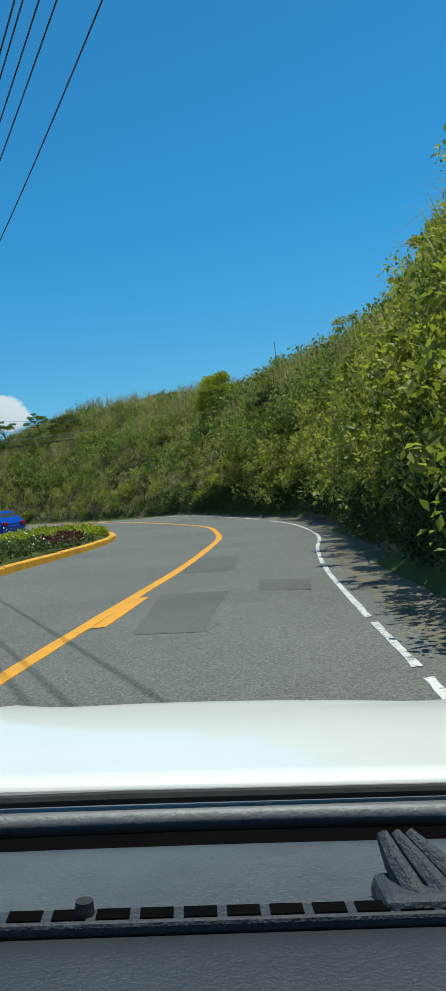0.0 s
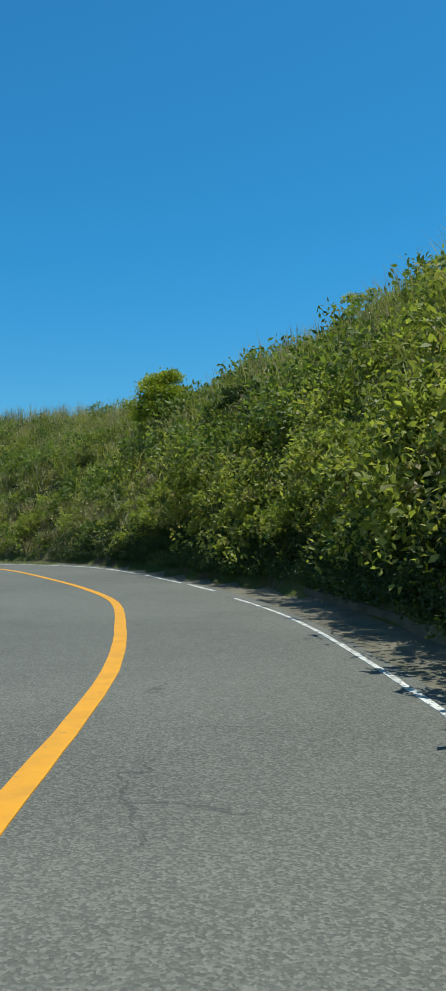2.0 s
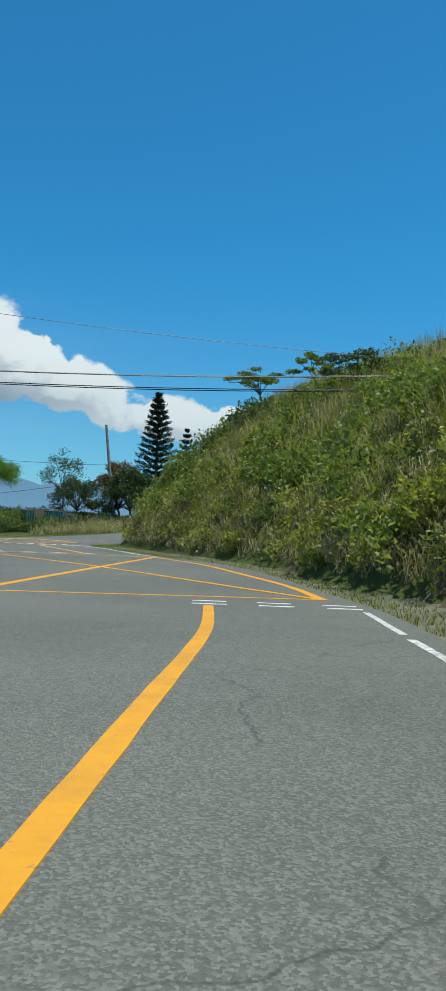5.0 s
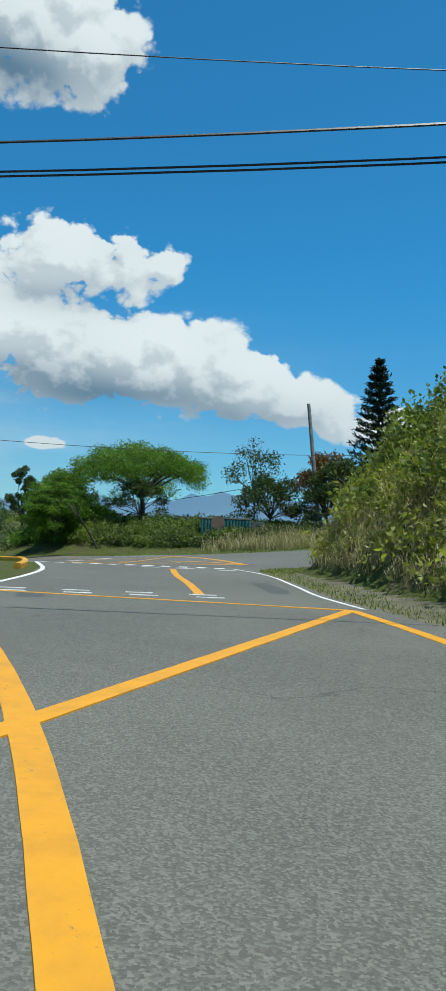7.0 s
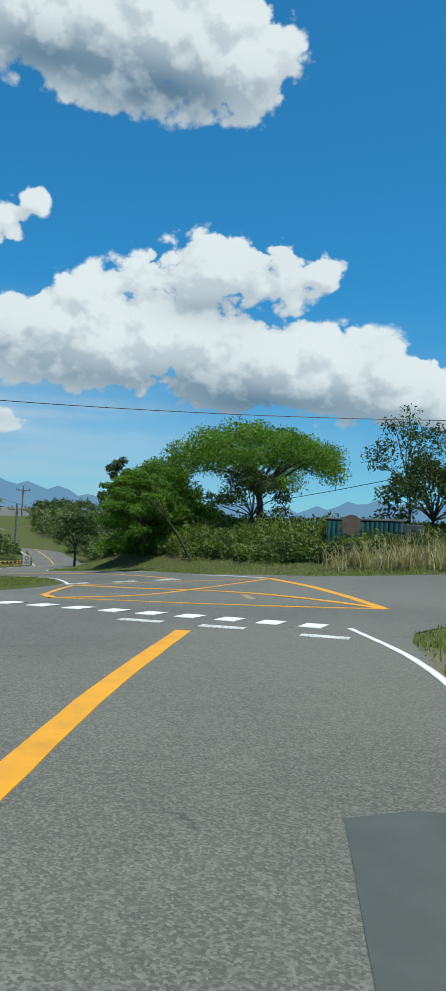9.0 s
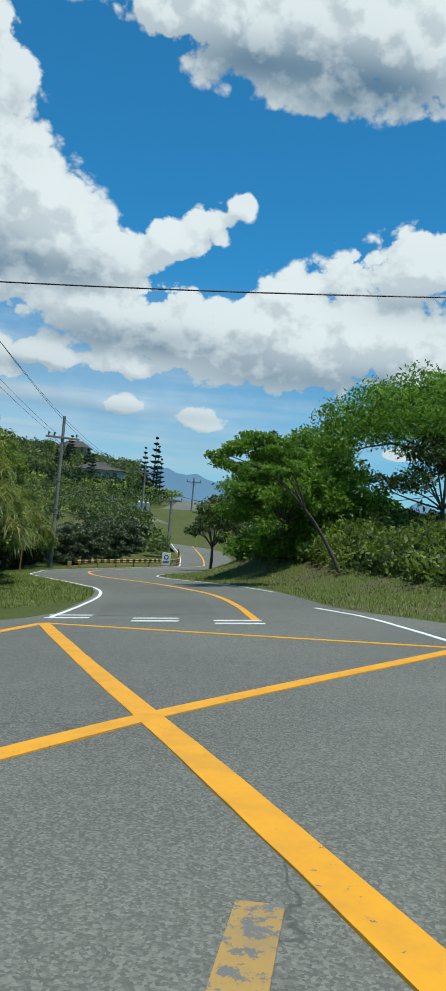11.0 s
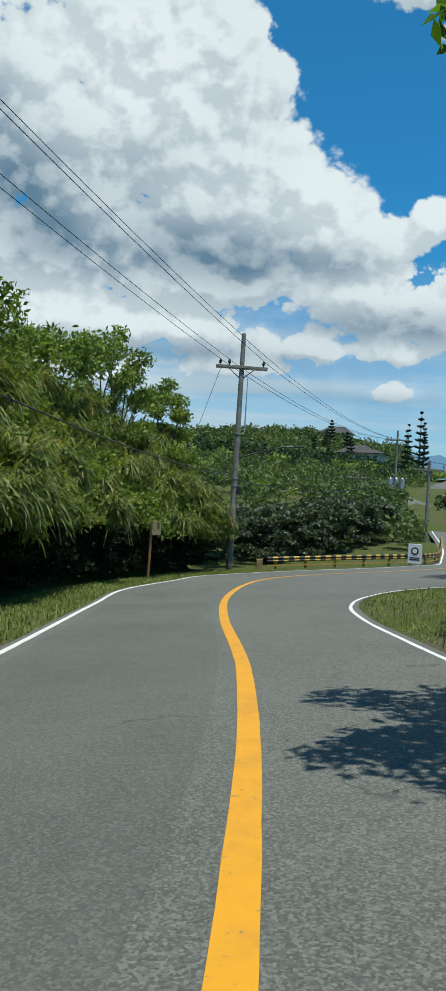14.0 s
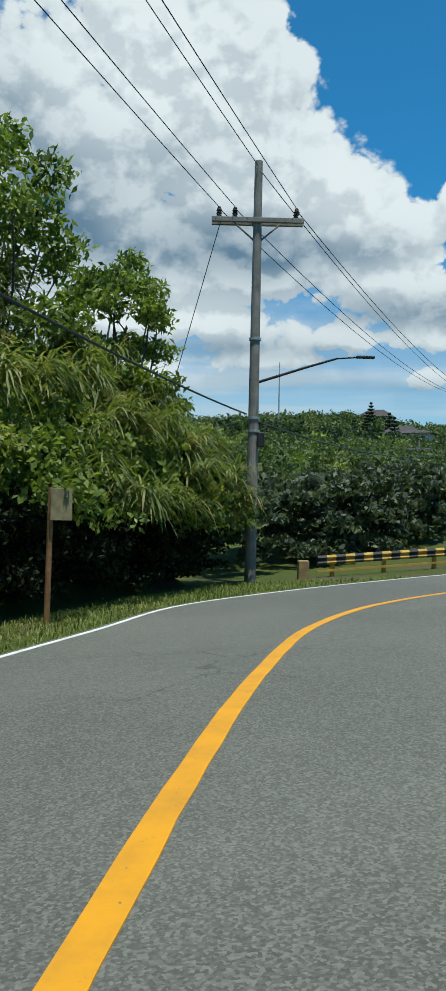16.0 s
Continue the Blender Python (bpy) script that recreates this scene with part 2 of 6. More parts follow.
def asphalt_material(name="asphalt", tone=1.0, speckle=0.36):
    """Worn asphalt: chippings, tyre-polished drifts and cracks."""
    m, nt, b = material(name, 0.85, 0, 0.3)
    at = place(nt)
    stones = nt.nodes.new("ShaderNodeTexVoronoi")
    stones.inputs["Scale"].default_value = 78
    nt.links.new(at, stones.inputs["Vector"])
    grit = noise_tex(nt, at, 140, 2, 0.7)
    broad = noise_tex(nt, at, 0.22, 5, 0.6)
    mid = noise_tex(nt, at, 2.1, 5, 0.65)
    col = mixed(nt, smooth(nt, broad, 0.35, 0.65), tuple(tone * v for v in (0.094, 0.096, 0.083)), tuple(tone * v for v in (0.130, 0.132, 0.113)))
    col = mixed(nt, maths(nt, "MULTIPLY", smooth(nt, mid, 0.45, 0.75), 0.35), col, tuple(tone * v for v in (0.150, 0.150, 0.131)))
    chip = nt.nodes.new("ShaderNodeSeparateColor")
    nt.links.new(stones.outputs["Color"], chip.inputs[0])
    col = mixed(nt, speckle, col, mixed(nt, maths(nt, "POWER", chip.outputs[0], 1.6), (0.03, 0.032, 0.028), (0.29, 0.29, 0.255)))
    # cracks that wander across the lanes
    vein = nt.nodes.new("ShaderNodeTexVoronoi")
    vein.feature = "DISTANCE_TO_EDGE"
    vein.inputs["Scale"].default_value = 0.33
    warp = nt.nodes.new("ShaderNodeVectorMath")
    warp.operation = "ADD"
    wn = nt.nodes.new("ShaderNodeTexNoise")
    wn.inputs["Scale"].default_value, wn.inputs["Detail"].default_value = 1.3, 5
    nt.links.new(at, wn.inputs["Vector"])
    nt.links.new(at, warp.inputs[0])
    nt.links.new(wn.outputs["Color"], warp.inputs[1])
    nt.links.new(warp.outputs[0], vein.inputs["Vector"])
    crack = maths(nt, "MULTIPLY", smooth(nt, vein.outputs["Distance"], 0.006, 0.001), smooth(nt, noise_tex(nt, at, 0.5, 2), 0.53, 0.6))
    col = mixed(nt, maths(nt, "MULTIPLY", crack, 0.6), col, (0.045, 0.048, 0.045))
    nt.links.new(col, b.inputs["Base Color"])
    bump(nt, b, maths(nt, "SUBTRACT", maths(nt, "ADD", stones.outputs["Distance"], maths(nt, "MULTIPLY", grit, 0.3)), crack), 0.5, 0.006)
    return m


def line_paint(name, colour, worn, holes):
    """Road paint with scuffs, tyre dust and bare spots where the aggregate shows through."""
    m, nt, b = material(name, 0.6, 0, 0.4)
    at = place(nt)
    dust = noise_tex(nt, at, 3.0, 6, 0.7)
    chips = noise_tex(nt, at, 16, 5, 0.7)
    col = mixed(nt, smooth(nt, dust, 0.35, 0.8), colour, worn)
    col = mixed(nt, smooth(nt, chips, holes, holes + 0.06), col, (0.13, 0.13, 0.125))
    nt.links.new(col, b.inputs["Base Color"])
    bump(nt, b, chips, 0.3, 0.003)
    return m


def ground_material():
    m, nt, b = material("soil_and_turf", 0.95, 0, 0.15)
    at = place(nt)
    broad, mid, fine = noise_tex(nt, at, 0.35, 5, 0.6), noise_tex(nt, at, 3.0, 5, 0.65), noise_tex(nt, at, 45, 3, 0.7)
    soil = mixed(nt, mid, (0.05, 0.04, 0.026), (0.14, 0.115, 0.075))
    turf = mixed(nt, fine, (0.035, 0.05, 0.012), (0.1, 0.12, 0.03))
    col = mixed(nt, smooth(nt, maths(nt, "ADD", maths(nt, "MULTIPLY", broad, 0.6), maths(nt, "MULTIPLY", mid, 0.4)), 0.5, 0.6), turf, soil)
    nt.links.new(col, b.inputs["Base Color"])
    bump(nt, b, maths(nt, "ADD", mid, maths(nt, "MULTIPLY", fine, 0.5)), 0.8, 0.05)
    return m


ASPHALT = asphalt_material()
SMOOTH_ASPHALT = asphalt_material("resurfaced_asphalt", 0.88, 0.22)
PATCH = surface("fresh_asphalt", (0.054, 0.063, 0.061), (0.076, 0.087, 0.083), 3, 160, 0.9)
YELLOW = line_paint("yellow_line_paint", (0.66, 0.30, 0.008), (0.50, 0.235, 0.02), 0.64)
OLD_YELLOW = line_paint("worn_yellow_paint", (0.36, 0.22, 0.06), (0.22, 0.17, 0.09), 0.5)
WHITE = line_paint("white_line_paint", (0.74, 0.74, 0.71), (0.5, 0.5, 0.47), 0.65)
OLD_WHITE = line_paint("worn_white_paint", (0.62, 0.62, 0.58), (0.33, 0.33, 0.31), 0.545)
GROUND = ground_material()
KERB = surface("kerb_paint", (0.50, 0.24, 0.012), (0.72, 0.38, 0.02), 3, 60, 0.65, stain=(0.22, 0.14, 0.05))
CONCRETE = surface("old_concrete", (0.12, 0.12, 0.105), (0.27, 0.26, 0.23), 1.5, 40, 0.9, stain=(0.05, 0.06, 0.03))
SHRUB = foliage("hillside_leaf", (0.075, 0.10, 0.022), (0.26, 0.285, 0.065), (0.50, 0.50, 0.15), 0.45, glow=0.5, dry=(0.38, 0.31, 0.17))
# leaf of the darker trees; also carries shade in bank-foot and under-tree growth
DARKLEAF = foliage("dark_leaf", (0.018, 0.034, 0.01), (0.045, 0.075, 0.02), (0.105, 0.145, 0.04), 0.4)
GRASS = foliage("tall_grass", (0.08, 0.095, 0.025), (0.24, 0.25, 0.085), (0.46, 0.43, 0.2), 0.25, glow=0.4, dry=(0.42, 0.33, 0.18))
PALE = foliage("pale_leaf", (0.11, 0.13, 0.04), (0.24, 0.26, 0.08), (0.42, 0.42, 0.17), 0.5, glow=0.4, dry=(0.4, 0.33, 0.18))
RAINLEAF = foliage("rain_tree_leaf", (0.035, 0.075, 0.012), (0.11, 0.21, 0.03), (0.26, 0.40, 0.07), 0.3, glow=0.5)
# near-black leaf: the overhang's deep shade is put into its colour
SHADE_LEAF = foliage("shade_toned_leaf", (0.008, 0.013, 0.005), (0.018, 0.028, 0.009), (0.045, 0.06, 0.02), 0.5, rough=0.9, glow=0.1)
DRYGRASS = foliage("dry_grass", (0.14, 0.125, 0.06), (0.32, 0.28, 0.15), (0.52, 0.46, 0.28), 0.4)
LUSH = foliage("lush_leaf", (0.045, 0.07, 0.018), (0.14, 0.19, 0.045), (0.30, 0.36, 0.10), 0.3, glow=0.42)
BRIGHT = foliage("yellow_green_leaf", (0.14, 0.17, 0.015), (0.28, 0.31, 0.028), (0.44, 0.45, 0.055), 0.8, glow=0.45)
PINE = foliage("pine_needles", (0.008, 0.018, 0.010), (0.018, 0.038, 0.02), (0.04, 0.068, 0.034), 0.6, glow=0.1)
RUSSET = foliage("russet_leaf", (0.07, 0.045, 0.014), (0.17, 0.095, 0.03), (0.27, 0.16, 0.05), 0.6)
BARK = surface("bark", (0.035, 0.028, 0.02), (0.12, 0.1, 0.075), 6, 45, 0.9, relief=0.9, depth=0.02)

# ---------------------------------------------------------------- mesh helpers
rng = np.random.default_rng(7)


def part(name, bm, mat, parent=None, label=""):
    """Link a bmesh (or a finished mesh) as one object, under a thing or a part where one is given."""
    if isinstance(bm, bmesh.types.BMesh):
        me = bpy.data.meshes.new(name)
        bm.normal_update()
        bm.to_mesh(me)
        bm.free()
    else:
        me = bm
    if mat is not None and not me.materials:
        me.materials.append(mat)
    ob = new(name, me)
    if parent is not None:
        ob.parent = parent
    if label:
        ob["label"] = label
    return ob


def thing(name, m, label, category, group="", kind=""):
    ob = new(name)
    ob.empty_display_size = 0.2
    ob.matrix_basis = m
    return tagged(ob, label, category, group, kind)


def quads(name, v, mat=None, smooth_it=False):
    """A mesh from an (n, 4, 3) array of loose four-cornered leaves or blades' pieces."""
    n = len(v)
    me = bpy.data.meshes.new(name)
    me.vertices.add(4 * n)
    me.vertices.foreach_set("co", np.ascontiguousarray(v, dtype=np.float32).ravel())
    me.loops.add(4 * n)
    me.loops.foreach_set("vertex_index", np.arange(4 * n, dtype=np.int32))
    me.polygons.add(n)
    me.polygons.foreach_set("loop_start", np.arange(0, 4 * n, 4, dtype=np.int32))
    me.update(calc_edges=True)
    if mat:
        me.materials.append(mat)
    return me


def strips(name, v, mat=None):
    """A mesh from an (n, k, 2, 3) array of blades, each k cross-bars long."""
    n, k = v.shape[:2]
    me = bpy.data.meshes.new(name)
    me.vertices.add(n * k * 2)
    me.vertices.foreach_set("co", np.ascontiguousarray(v, dtype=np.float32).ravel())
    base = (np.arange(n) * k * 2)[:, None, None] + (np.arange(k - 1) * 2)[None, :, None]
    idx = (base + np.array([0, 1, 3, 2])[None, None, :]).astype(np.int32)
    q = n * (k - 1)
    me.loops.add(4 * q)
    me.loops.foreach_set("vertex_index", idx.ravel())
    me.polygons.add(q)
    me.polygons.foreach_set("loop_start", np.arange(0, 4 * q, 4, dtype=np.int32))
    me.update(calc_edges=True)
    if mat:
        me.materials.append(mat)
    return me


def box(bm, size, m=Matrix(), bevel=0.0):
    r = bmesh.ops.create_cube(bm, size=1.0, matrix=m @ Matrix.Diagonal((*size, 1)))
    if bevel:
        es = {e for v in r["verts"] for e in v.link_edges}
        bmesh.ops.bevel(bm, geom=list(es), offset=bevel, segments=2, affect="EDGES", profile=0.5)


def rod(bm, a, b, r1, r2=None, n=10, caps=True):
    a, b = Vector(a), Vector(b)
    d = b - a
    m = Matrix.Translation((a + b) / 2) @ d.to_track_quat("Z", "Y").to_matrix().to_4x4()
    bmesh.ops.create_cone(bm, cap_ends=caps, segments=n, radius1=r1, radius2=r1 if r2 is None else r2, depth=d.length, matrix=m)


def tube(bm, pts, radii, n=8):
    """A bent round bar through pts with a radius at each."""
    pts = [Vector(p) for p in pts]
    rings = []
    for i, p in enumerate(pts):
        d = (pts[min(i + 1, len(pts) - 1)] - pts[max(i - 1, 0)]).normalized()
        u = d.cross(Vector((0.31, 0.17, 0.93))).normalized()
        w = d.cross(u)
        rings.append([bm.verts.new(p + float(radii[i]) * (math.cos(2 * math.pi * k / n) * u + math.sin(2 * math.pi * k / n) * w)) for k in range(n)])
    for r0, r1 in zip(rings, rings[1:]):
        for k in range(n):
            bm.faces.new((r0[k], r0[(k + 1) % n], r1[(k + 1) % n], r1[k]))
    bm.faces.new(rings[0][::-1])
    bm.faces.new(rings[-1])


def curve_through(pts, step=0.5):
    """Points every step metres on a smooth line through pts."""
    p = np.array(pts, float)
    h = np.maximum(np.linalg.norm(np.diff(p, axis=0), axis=1), 1e-6)[:, None]
    v = np.diff(p, axis=0) / h
    m = np.vstack([v[:1], (v[:-1] * h[1:] + v[1:] * h[:-1]) / (h[1:] + h[:-1]), v[-1:]])
    out = []
    for i in range(len(p) - 1):
        t = np.linspace(0, 1, max(2, int(h[i, 0] / step)), endpoint=False)[:, None]
        out.append((2 * t ** 3 - 3 * t ** 2 + 1) * p[i] + (t ** 3 - 2 * t ** 2 + t) * h[i] * m[i]
                   + (3 * t ** 2 - 2 * t ** 3) * p[i + 1] + (t ** 3 - t ** 2) * h[i] * m[i + 1])
    return np.vstack(out + [p[-1:]])


def off_line(line, x, y):
    """Distance from a line of points (positive on its right), and how far along it."""
    x, y = np.asarray(x, float), np.asarray(y, float)
    best, side, along = np.full(x.shape, 1e18), np.zeros(x.shape), np.zeros(x.shape)
    run = 0.0
    for (ax, ay), (bx, by) in zip(line[:-1], line[1:]):
        dx, dy = bx - ax, by - ay
        ll = math.hypot(dx, dy)
        t = np.clip(((x - ax) * dx + (y - ay) * dy) / ll ** 2, 0, 1)
        qx, qy = x - ax - t * dx, y - ay - t * dy
        d2 = qx * qx + qy * qy
        near = d2 < best
        best = np.where(near, d2, best)
        side = np.where(near, np.sign(dy * (x - ax) - dx * (y - ay)), side)
        along = np.where(near, run + t * ll, along)
        run += ll
    return np.sqrt(best) * np.where(side == 0, 1, side), along


def inside(poly, x, y):
    x, y = np.asarray(x, float), np.asarray(y, float)
    hit = np.zeros(x.shape, bool)
    for (ax, ay), (bx, by) in zip(poly, np.roll(poly, -1, axis=0)):
        if ay == by:
            continue
        hit ^= ((ay > y) != (by > y)) & (x < (bx - ax) * (y - ay) / (by - ay) + ax)
    return hit


def step01(a):
    a = np.clip(a, 0, 1)
    return a * a * (3 - 2 * a)


def wavy(x, y, scale, seed=0.0):
    """Cheap rolling unevenness between -1 and 1."""
    x, y = x * scale + seed, y * scale - seed
    return (np.sin(x + 1.7 * np.sin(0.63 * y)) + np.sin(1.31 * y + 1.3 * np.sin(0.71 * x + 2)) + 0.6 * np.sin(2.3 * x - 1.9 * y + seed)) / 2.6


# ---------------------------------------------------------------- the plan
def road_height(x, y):
    """The carriageway: nearly level bend, rising junction, then a fall to the west tilted to the south."""
    xa, ya = np.clip(x, -14, 8), np.clip(y, -40, 70)
    za = -0.022 * xa
    xb, yb = np.clip(x, -45, 5), np.clip(y, 40, 100)
    zb = 0.283 - 0.015 * (xb + 15) + 0.007 * (yb - 62)
    xc, yc = np.clip(x, -108, -25), np.clip(y, 72, 112)
    zc = 0.511 + 0.049 * (xc + 60) + 0.076 * (yc - 95)
    w = step01((y - 0.25 * x - 28) / 18)
    z = za * (1 - w) + zb * w
    w = step01((-0.65 * (x + 22) + 0.76 * (y - 70) - 14) / 12)
    z = z * (1 - w) + zc * w
    z = z + 0.30 * np.exp(-((x - 1) ** 2 + (y - 46) ** 2) / 72.0)
    far = np.interp(-x, [100, 106, 120, 135, 150, 172, 195, 270, 430], [-0.9, -0.4, 0.8, 2.6, 4.6, 7.4, 9.5, 12, 17])
    w = step01((-x - 98) / 12)
    return z * (1 - w) + far * w


BANK = curve_through([(2.3, -60), (2.3, 4), (2.4, 9), (2.5, 11.5), (2.8, 17), (3.2, 22), (3.3, 26.7), (2.85, 33), (1.5, 37), (0.2, 40.8), (-1.7, 45.2),
                      (-3.5, 50.2), (-5.4, 55.4), (-7.9, 58.6), (-10.0, 61.6), (-13.8, 67.4), (-18.6, 72), (-22.8, 75.7), (-26.8, 79.3), (-29.3, 82.0),
                      (-29.0, 86), (-26.5, 92), (-24, 100), (-20, 125)], 2.0)
LEFT_HILL = curve_through([(-52, 70), (-56, 80), (-62, 86.3), (-71.8, 88.3), (-76.2, 89.2), (-82.1, 89.9), (-88.3, 91.9), (-93, 93.6), (-97.5, 95.8), (-103, 92), (-112, 84)], 2.0)
VERGE = curve_through([(-30, 118), (-33.5, 100), (-36, 95), (-39, 92.3), (-43, 91.6), (-46.2, 92.3), (-50.3, 92.7), (-54, 93.9), (-60, 95.5), (-67, 96.1),
                       (-72.5, 96.8), (-76, 98.2), (-78.5, 100.6), (-79.5, 104), (-85, 110), (-98, 119), (-120, 128), (-150, 136)], 2.0)


def land(x, y):
    """Height of the one sheet of ground."""
    x, y = np.asarray(x, float), np.asarray(y, float)
    z = road_height(x, y)
    d, s = off_line(BANK, x, y)
    crest = np.interp(s, [0, 60, 80, 100, 115, 128, 140, 150, 158, 166, 175], [10.4, 10.6, 10.7, 8.8, 8.8, 10.6, 12.0, 11.2, 8.2, 5.6, 6.0])
    d = np.maximum(d, 0)
    hill = crest * (1 - np.exp(-np.interp(s, [72, 84, 96, 125], [3.2, 3.1, 2.45, 1.6]) * d / crest)) + 0.07 * np.maximum(d - 10, 0)
    hill = np.minimum(hill, 16) + 0.35 * wavy(x, y, 0.8) * step01(d / 3)
    z = z + hill
    d, s = off_line(LEFT_HILL, x, y)
    d = np.maximum(-d - 1.5, 0)
    z = z + np.where((x < -45) & (y < 100), 3.4 * (1 - np.exp(-0.8 * d)) * step01((40 - d) / 20) * step01((x + 106) / 8), 0)
    d, s = off_line(VERGE, x, y)
    d = np.maximum(d, 0)
    rise = np.interp(s, [0, 25, 40, 60, 75, 100, 120], [0.2, 0.3, 0.8, 2.4, 1.6, 0.4, 0.2])
    z = z + rise * step01(d / 8) - np.where(x > -125, 0.42 * np.maximum(d - 17, 0), 0.25 * np.maximum(d - 40, 0))
    hills = 20 * np.exp(-(((x + 450) / 90) ** 2 + ((y - 150) / 120) ** 2)) + 6 * np.exp(-(((x + 300) / 60) ** 2 + ((y - 80) / 60) ** 2))
    z = z + np.where(x < -150, hills, 0) + np.where(x < -115, 1.2 * wavy(x, y, 0.07), 0)
    r = np.hypot(x + 90, y - 95)
    w = step01((r - 520) / 900)
    z = z * (1 - w) - 190 * w
    return np.maximum(z, -190)


def drape(pts, lift):
    return np.column_stack([pts, road_height(pts[:, 0], pts[:, 1]) + lift])


# outline of the asphalt: one sheet with its junctions
ROAD = np.vstack([
    curve_through([(1.3, -60), (1.3, 0), (1.35, 5), (1.45, 8.3), (1.55, 11.5), (1.9, 16), (2.3, 19.2), (2.4, 22.6), (2.3, 27.4), (1.75, 32.6), (0.75, 37.0),
                   (-0.4, 40.6), (-1.7, 43.8), (-3.7, 48.0), (-6.6, 54.5), (-9.2, 58.7), (-12.0, 63.0), (-16.2, 68.2), (-20.0, 71.0), (-22.4, 73.0),
                   (-24.8, 75.4), (-29.6, 79.8), (-31.2, 81.6), (-31.6, 83.5), (-30.6, 87), (-28.2, 93), (-26, 101), (-22, 126)], 1.0),
    curve_through([(-29, 126), (-32.6, 100), (-35.2, 94.6), (-38.6, 91.6), (-43, 90.9), (-46.2, 91.6), (-50.3, 92.0), (-54, 93.2), (-60, 94.9), (-66.8, 95.45),
                   (-70.2, 95.75), (-72.5, 96.15), (-75.6, 97.3), (-78, 99.2), (-79, 101.6), (-82, 105.5), (-90, 110.2), (-104, 115.5), (-118, 119.6), (-134, 123.2),
                   (-150, 128.2), (-172, 139.2), (-195, 149), (-225, 153)], 1.0),
    curve_through([(-226, 148), (-196, 143.5), (-173, 133.5), (-151, 122.4), (-135, 117.6), (-120, 114.2), (-107, 110.2), (-99.5, 106.4), (-96.4, 103),
                   (-95.0, 100.2), (-92.7, 96.6), (-90.5, 94.5), (-86.3, 93.1), (-81.1, 91.55), (-75, 91.0), (-66, 90.3), (-62, 89.9), (-57.5, 88.7),
                   (-53.9, 87.3), (-50.8, 85.7), (-49.8, 83.9), (-50.6, 80), (-54, 72), (-60, 58), (-66, 40)], 1.0),
    curve_through([(-58, 38), (-52, 56), (-45.5, 69), (-42.5, 75), (-40.0, 77.0), (-38.2, 76.6), (-32.2, 72.7), (-28.6, 69.1), (-27.3, 66.5), (-29, 61),
                   (-36, 50), (-46, 34), (-52, 20)], 1.0),
    curve_through([(-40, 14), (-31, 30), (-25, 37), (-19, 36), (-16.8, 28), (-16.5, 8), (-16, -60)], 1.0),
    curve_through([(-11, -60), (-10.5, 8), (-10, 22), (-9.4, 31), (-8.5, 36.4), (-7.6, 38.9)], 1.0),
    curve_through([(-5.4, -60), (-4.8, 5), (-4.5, 16), (-4.15, 19), (-3.75, 22.5), (-3.65, 26), (-4.0, 29.5), (-4.9, 33), (-6.0, 36.2), (-7.0, 38.8)], 1.0)[::-1],
])


def road_sheet():
    """The asphalt as one triangulated sheet laid on the plan."""
    from mathutils.geometry import delaunay_2d_cdt
    keep = [ROAD[0]]
    for p in ROAD[1:]:
        if np.hypot(*(p - keep[-1])) > 0.05:
            keep.append(p)
    edge = np.array(keep)
    gx, gy = np.meshgrid(np.arange(-226, 4, 1.5), np.arange(-60, 154, 1.5))
    g = np.column_stack([gx.ravel(), gy.ravel()])
    g = g[inside(edge, g[:, 0], g[:, 1])]
    pts = [Vector(p) for p in edge] + [Vector(p) for p in g]
    n = len(edge)
    v, e, f, *_ = delaunay_2d_cdt(pts, [(i, (i + 1) % n) for i in range(n)], [list(range(n))], 1, 1e-4)
    v = np.array([tuple(p) for p in v])
    me = bpy.data.meshes.new("road")
    me.from_pydata(np.column_stack([v, road_height(v[:, 0], v[:, 1])]).tolist(), [], [list(t) for t in f])
    for p in me.polygons:
        p.use_smooth = True
    return edge, me


EDGE, road_mesh = road_sheet()
road = tagged(part("road", road_mesh, ASPHALT), "grey worn asphalt road with patched lanes and junctions", "road", kind="structure")


def ground_sheet():
    def axis(lo, hi, step, ends):
        mid = np.arange(lo, hi + step / 2, step)
        grow = step * np.cumsum(1.16 ** np.arange(1, 90))
        return np.concatenate([(lo - grow)[::-1][(lo - grow)[::-1] > ends[0]], mid, (hi + grow)[(hi + grow) < ends[1]]])
    xs, ys = axis(-112, 22, 0.6, (-4600, 4600)), axis(-8, 122, 0.6, (-4600, 4600))
    gx, gy = np.meshgrid(xs, ys)
    z = land(gx, gy)
    near = (np.abs(gx + 100) < 130) & (gy > -62) & (gy < 156)
    under = np.zeros(gx.shape, bool)
    under[near] = inside(EDGE, gx[near], gy[near])
    deep = under.copy()
    for ax in (0, 1):
        for k in (1, -1):
            deep &= np.roll(under, k, axis=ax)
    z = np.where(deep, z - 0.10, z - 0.012)
    nx, ny = len(xs), len(ys)
    me = bpy.data.meshes.new("ground")
    me.vertices.add(nx * ny)
    me.vertices.foreach_set("co", np.column_stack([gx.ravel(), gy.ravel(), z.ravel()]).astype(np.float32).ravel())
    i = (np.arange(ny - 1)[:, None] * nx + np.arange(nx - 1)[None, :]).ravel()
    q = np.column_stack([i, i + 1, i + nx + 1, i + nx]).astype(np.int32)
    me.loops.add(q.size)
    me.loops.foreach_set("vertex_index", q.ravel())
    me.polygons.add(len(q))
    me.polygons.foreach_set("loop_start", np.arange(0, q.size, 4, dtype=np.int32))
    me.polygons.foreach_set("use_smooth", np.ones(len(q), bool))
    me.update(calc_edges=True)
    return me


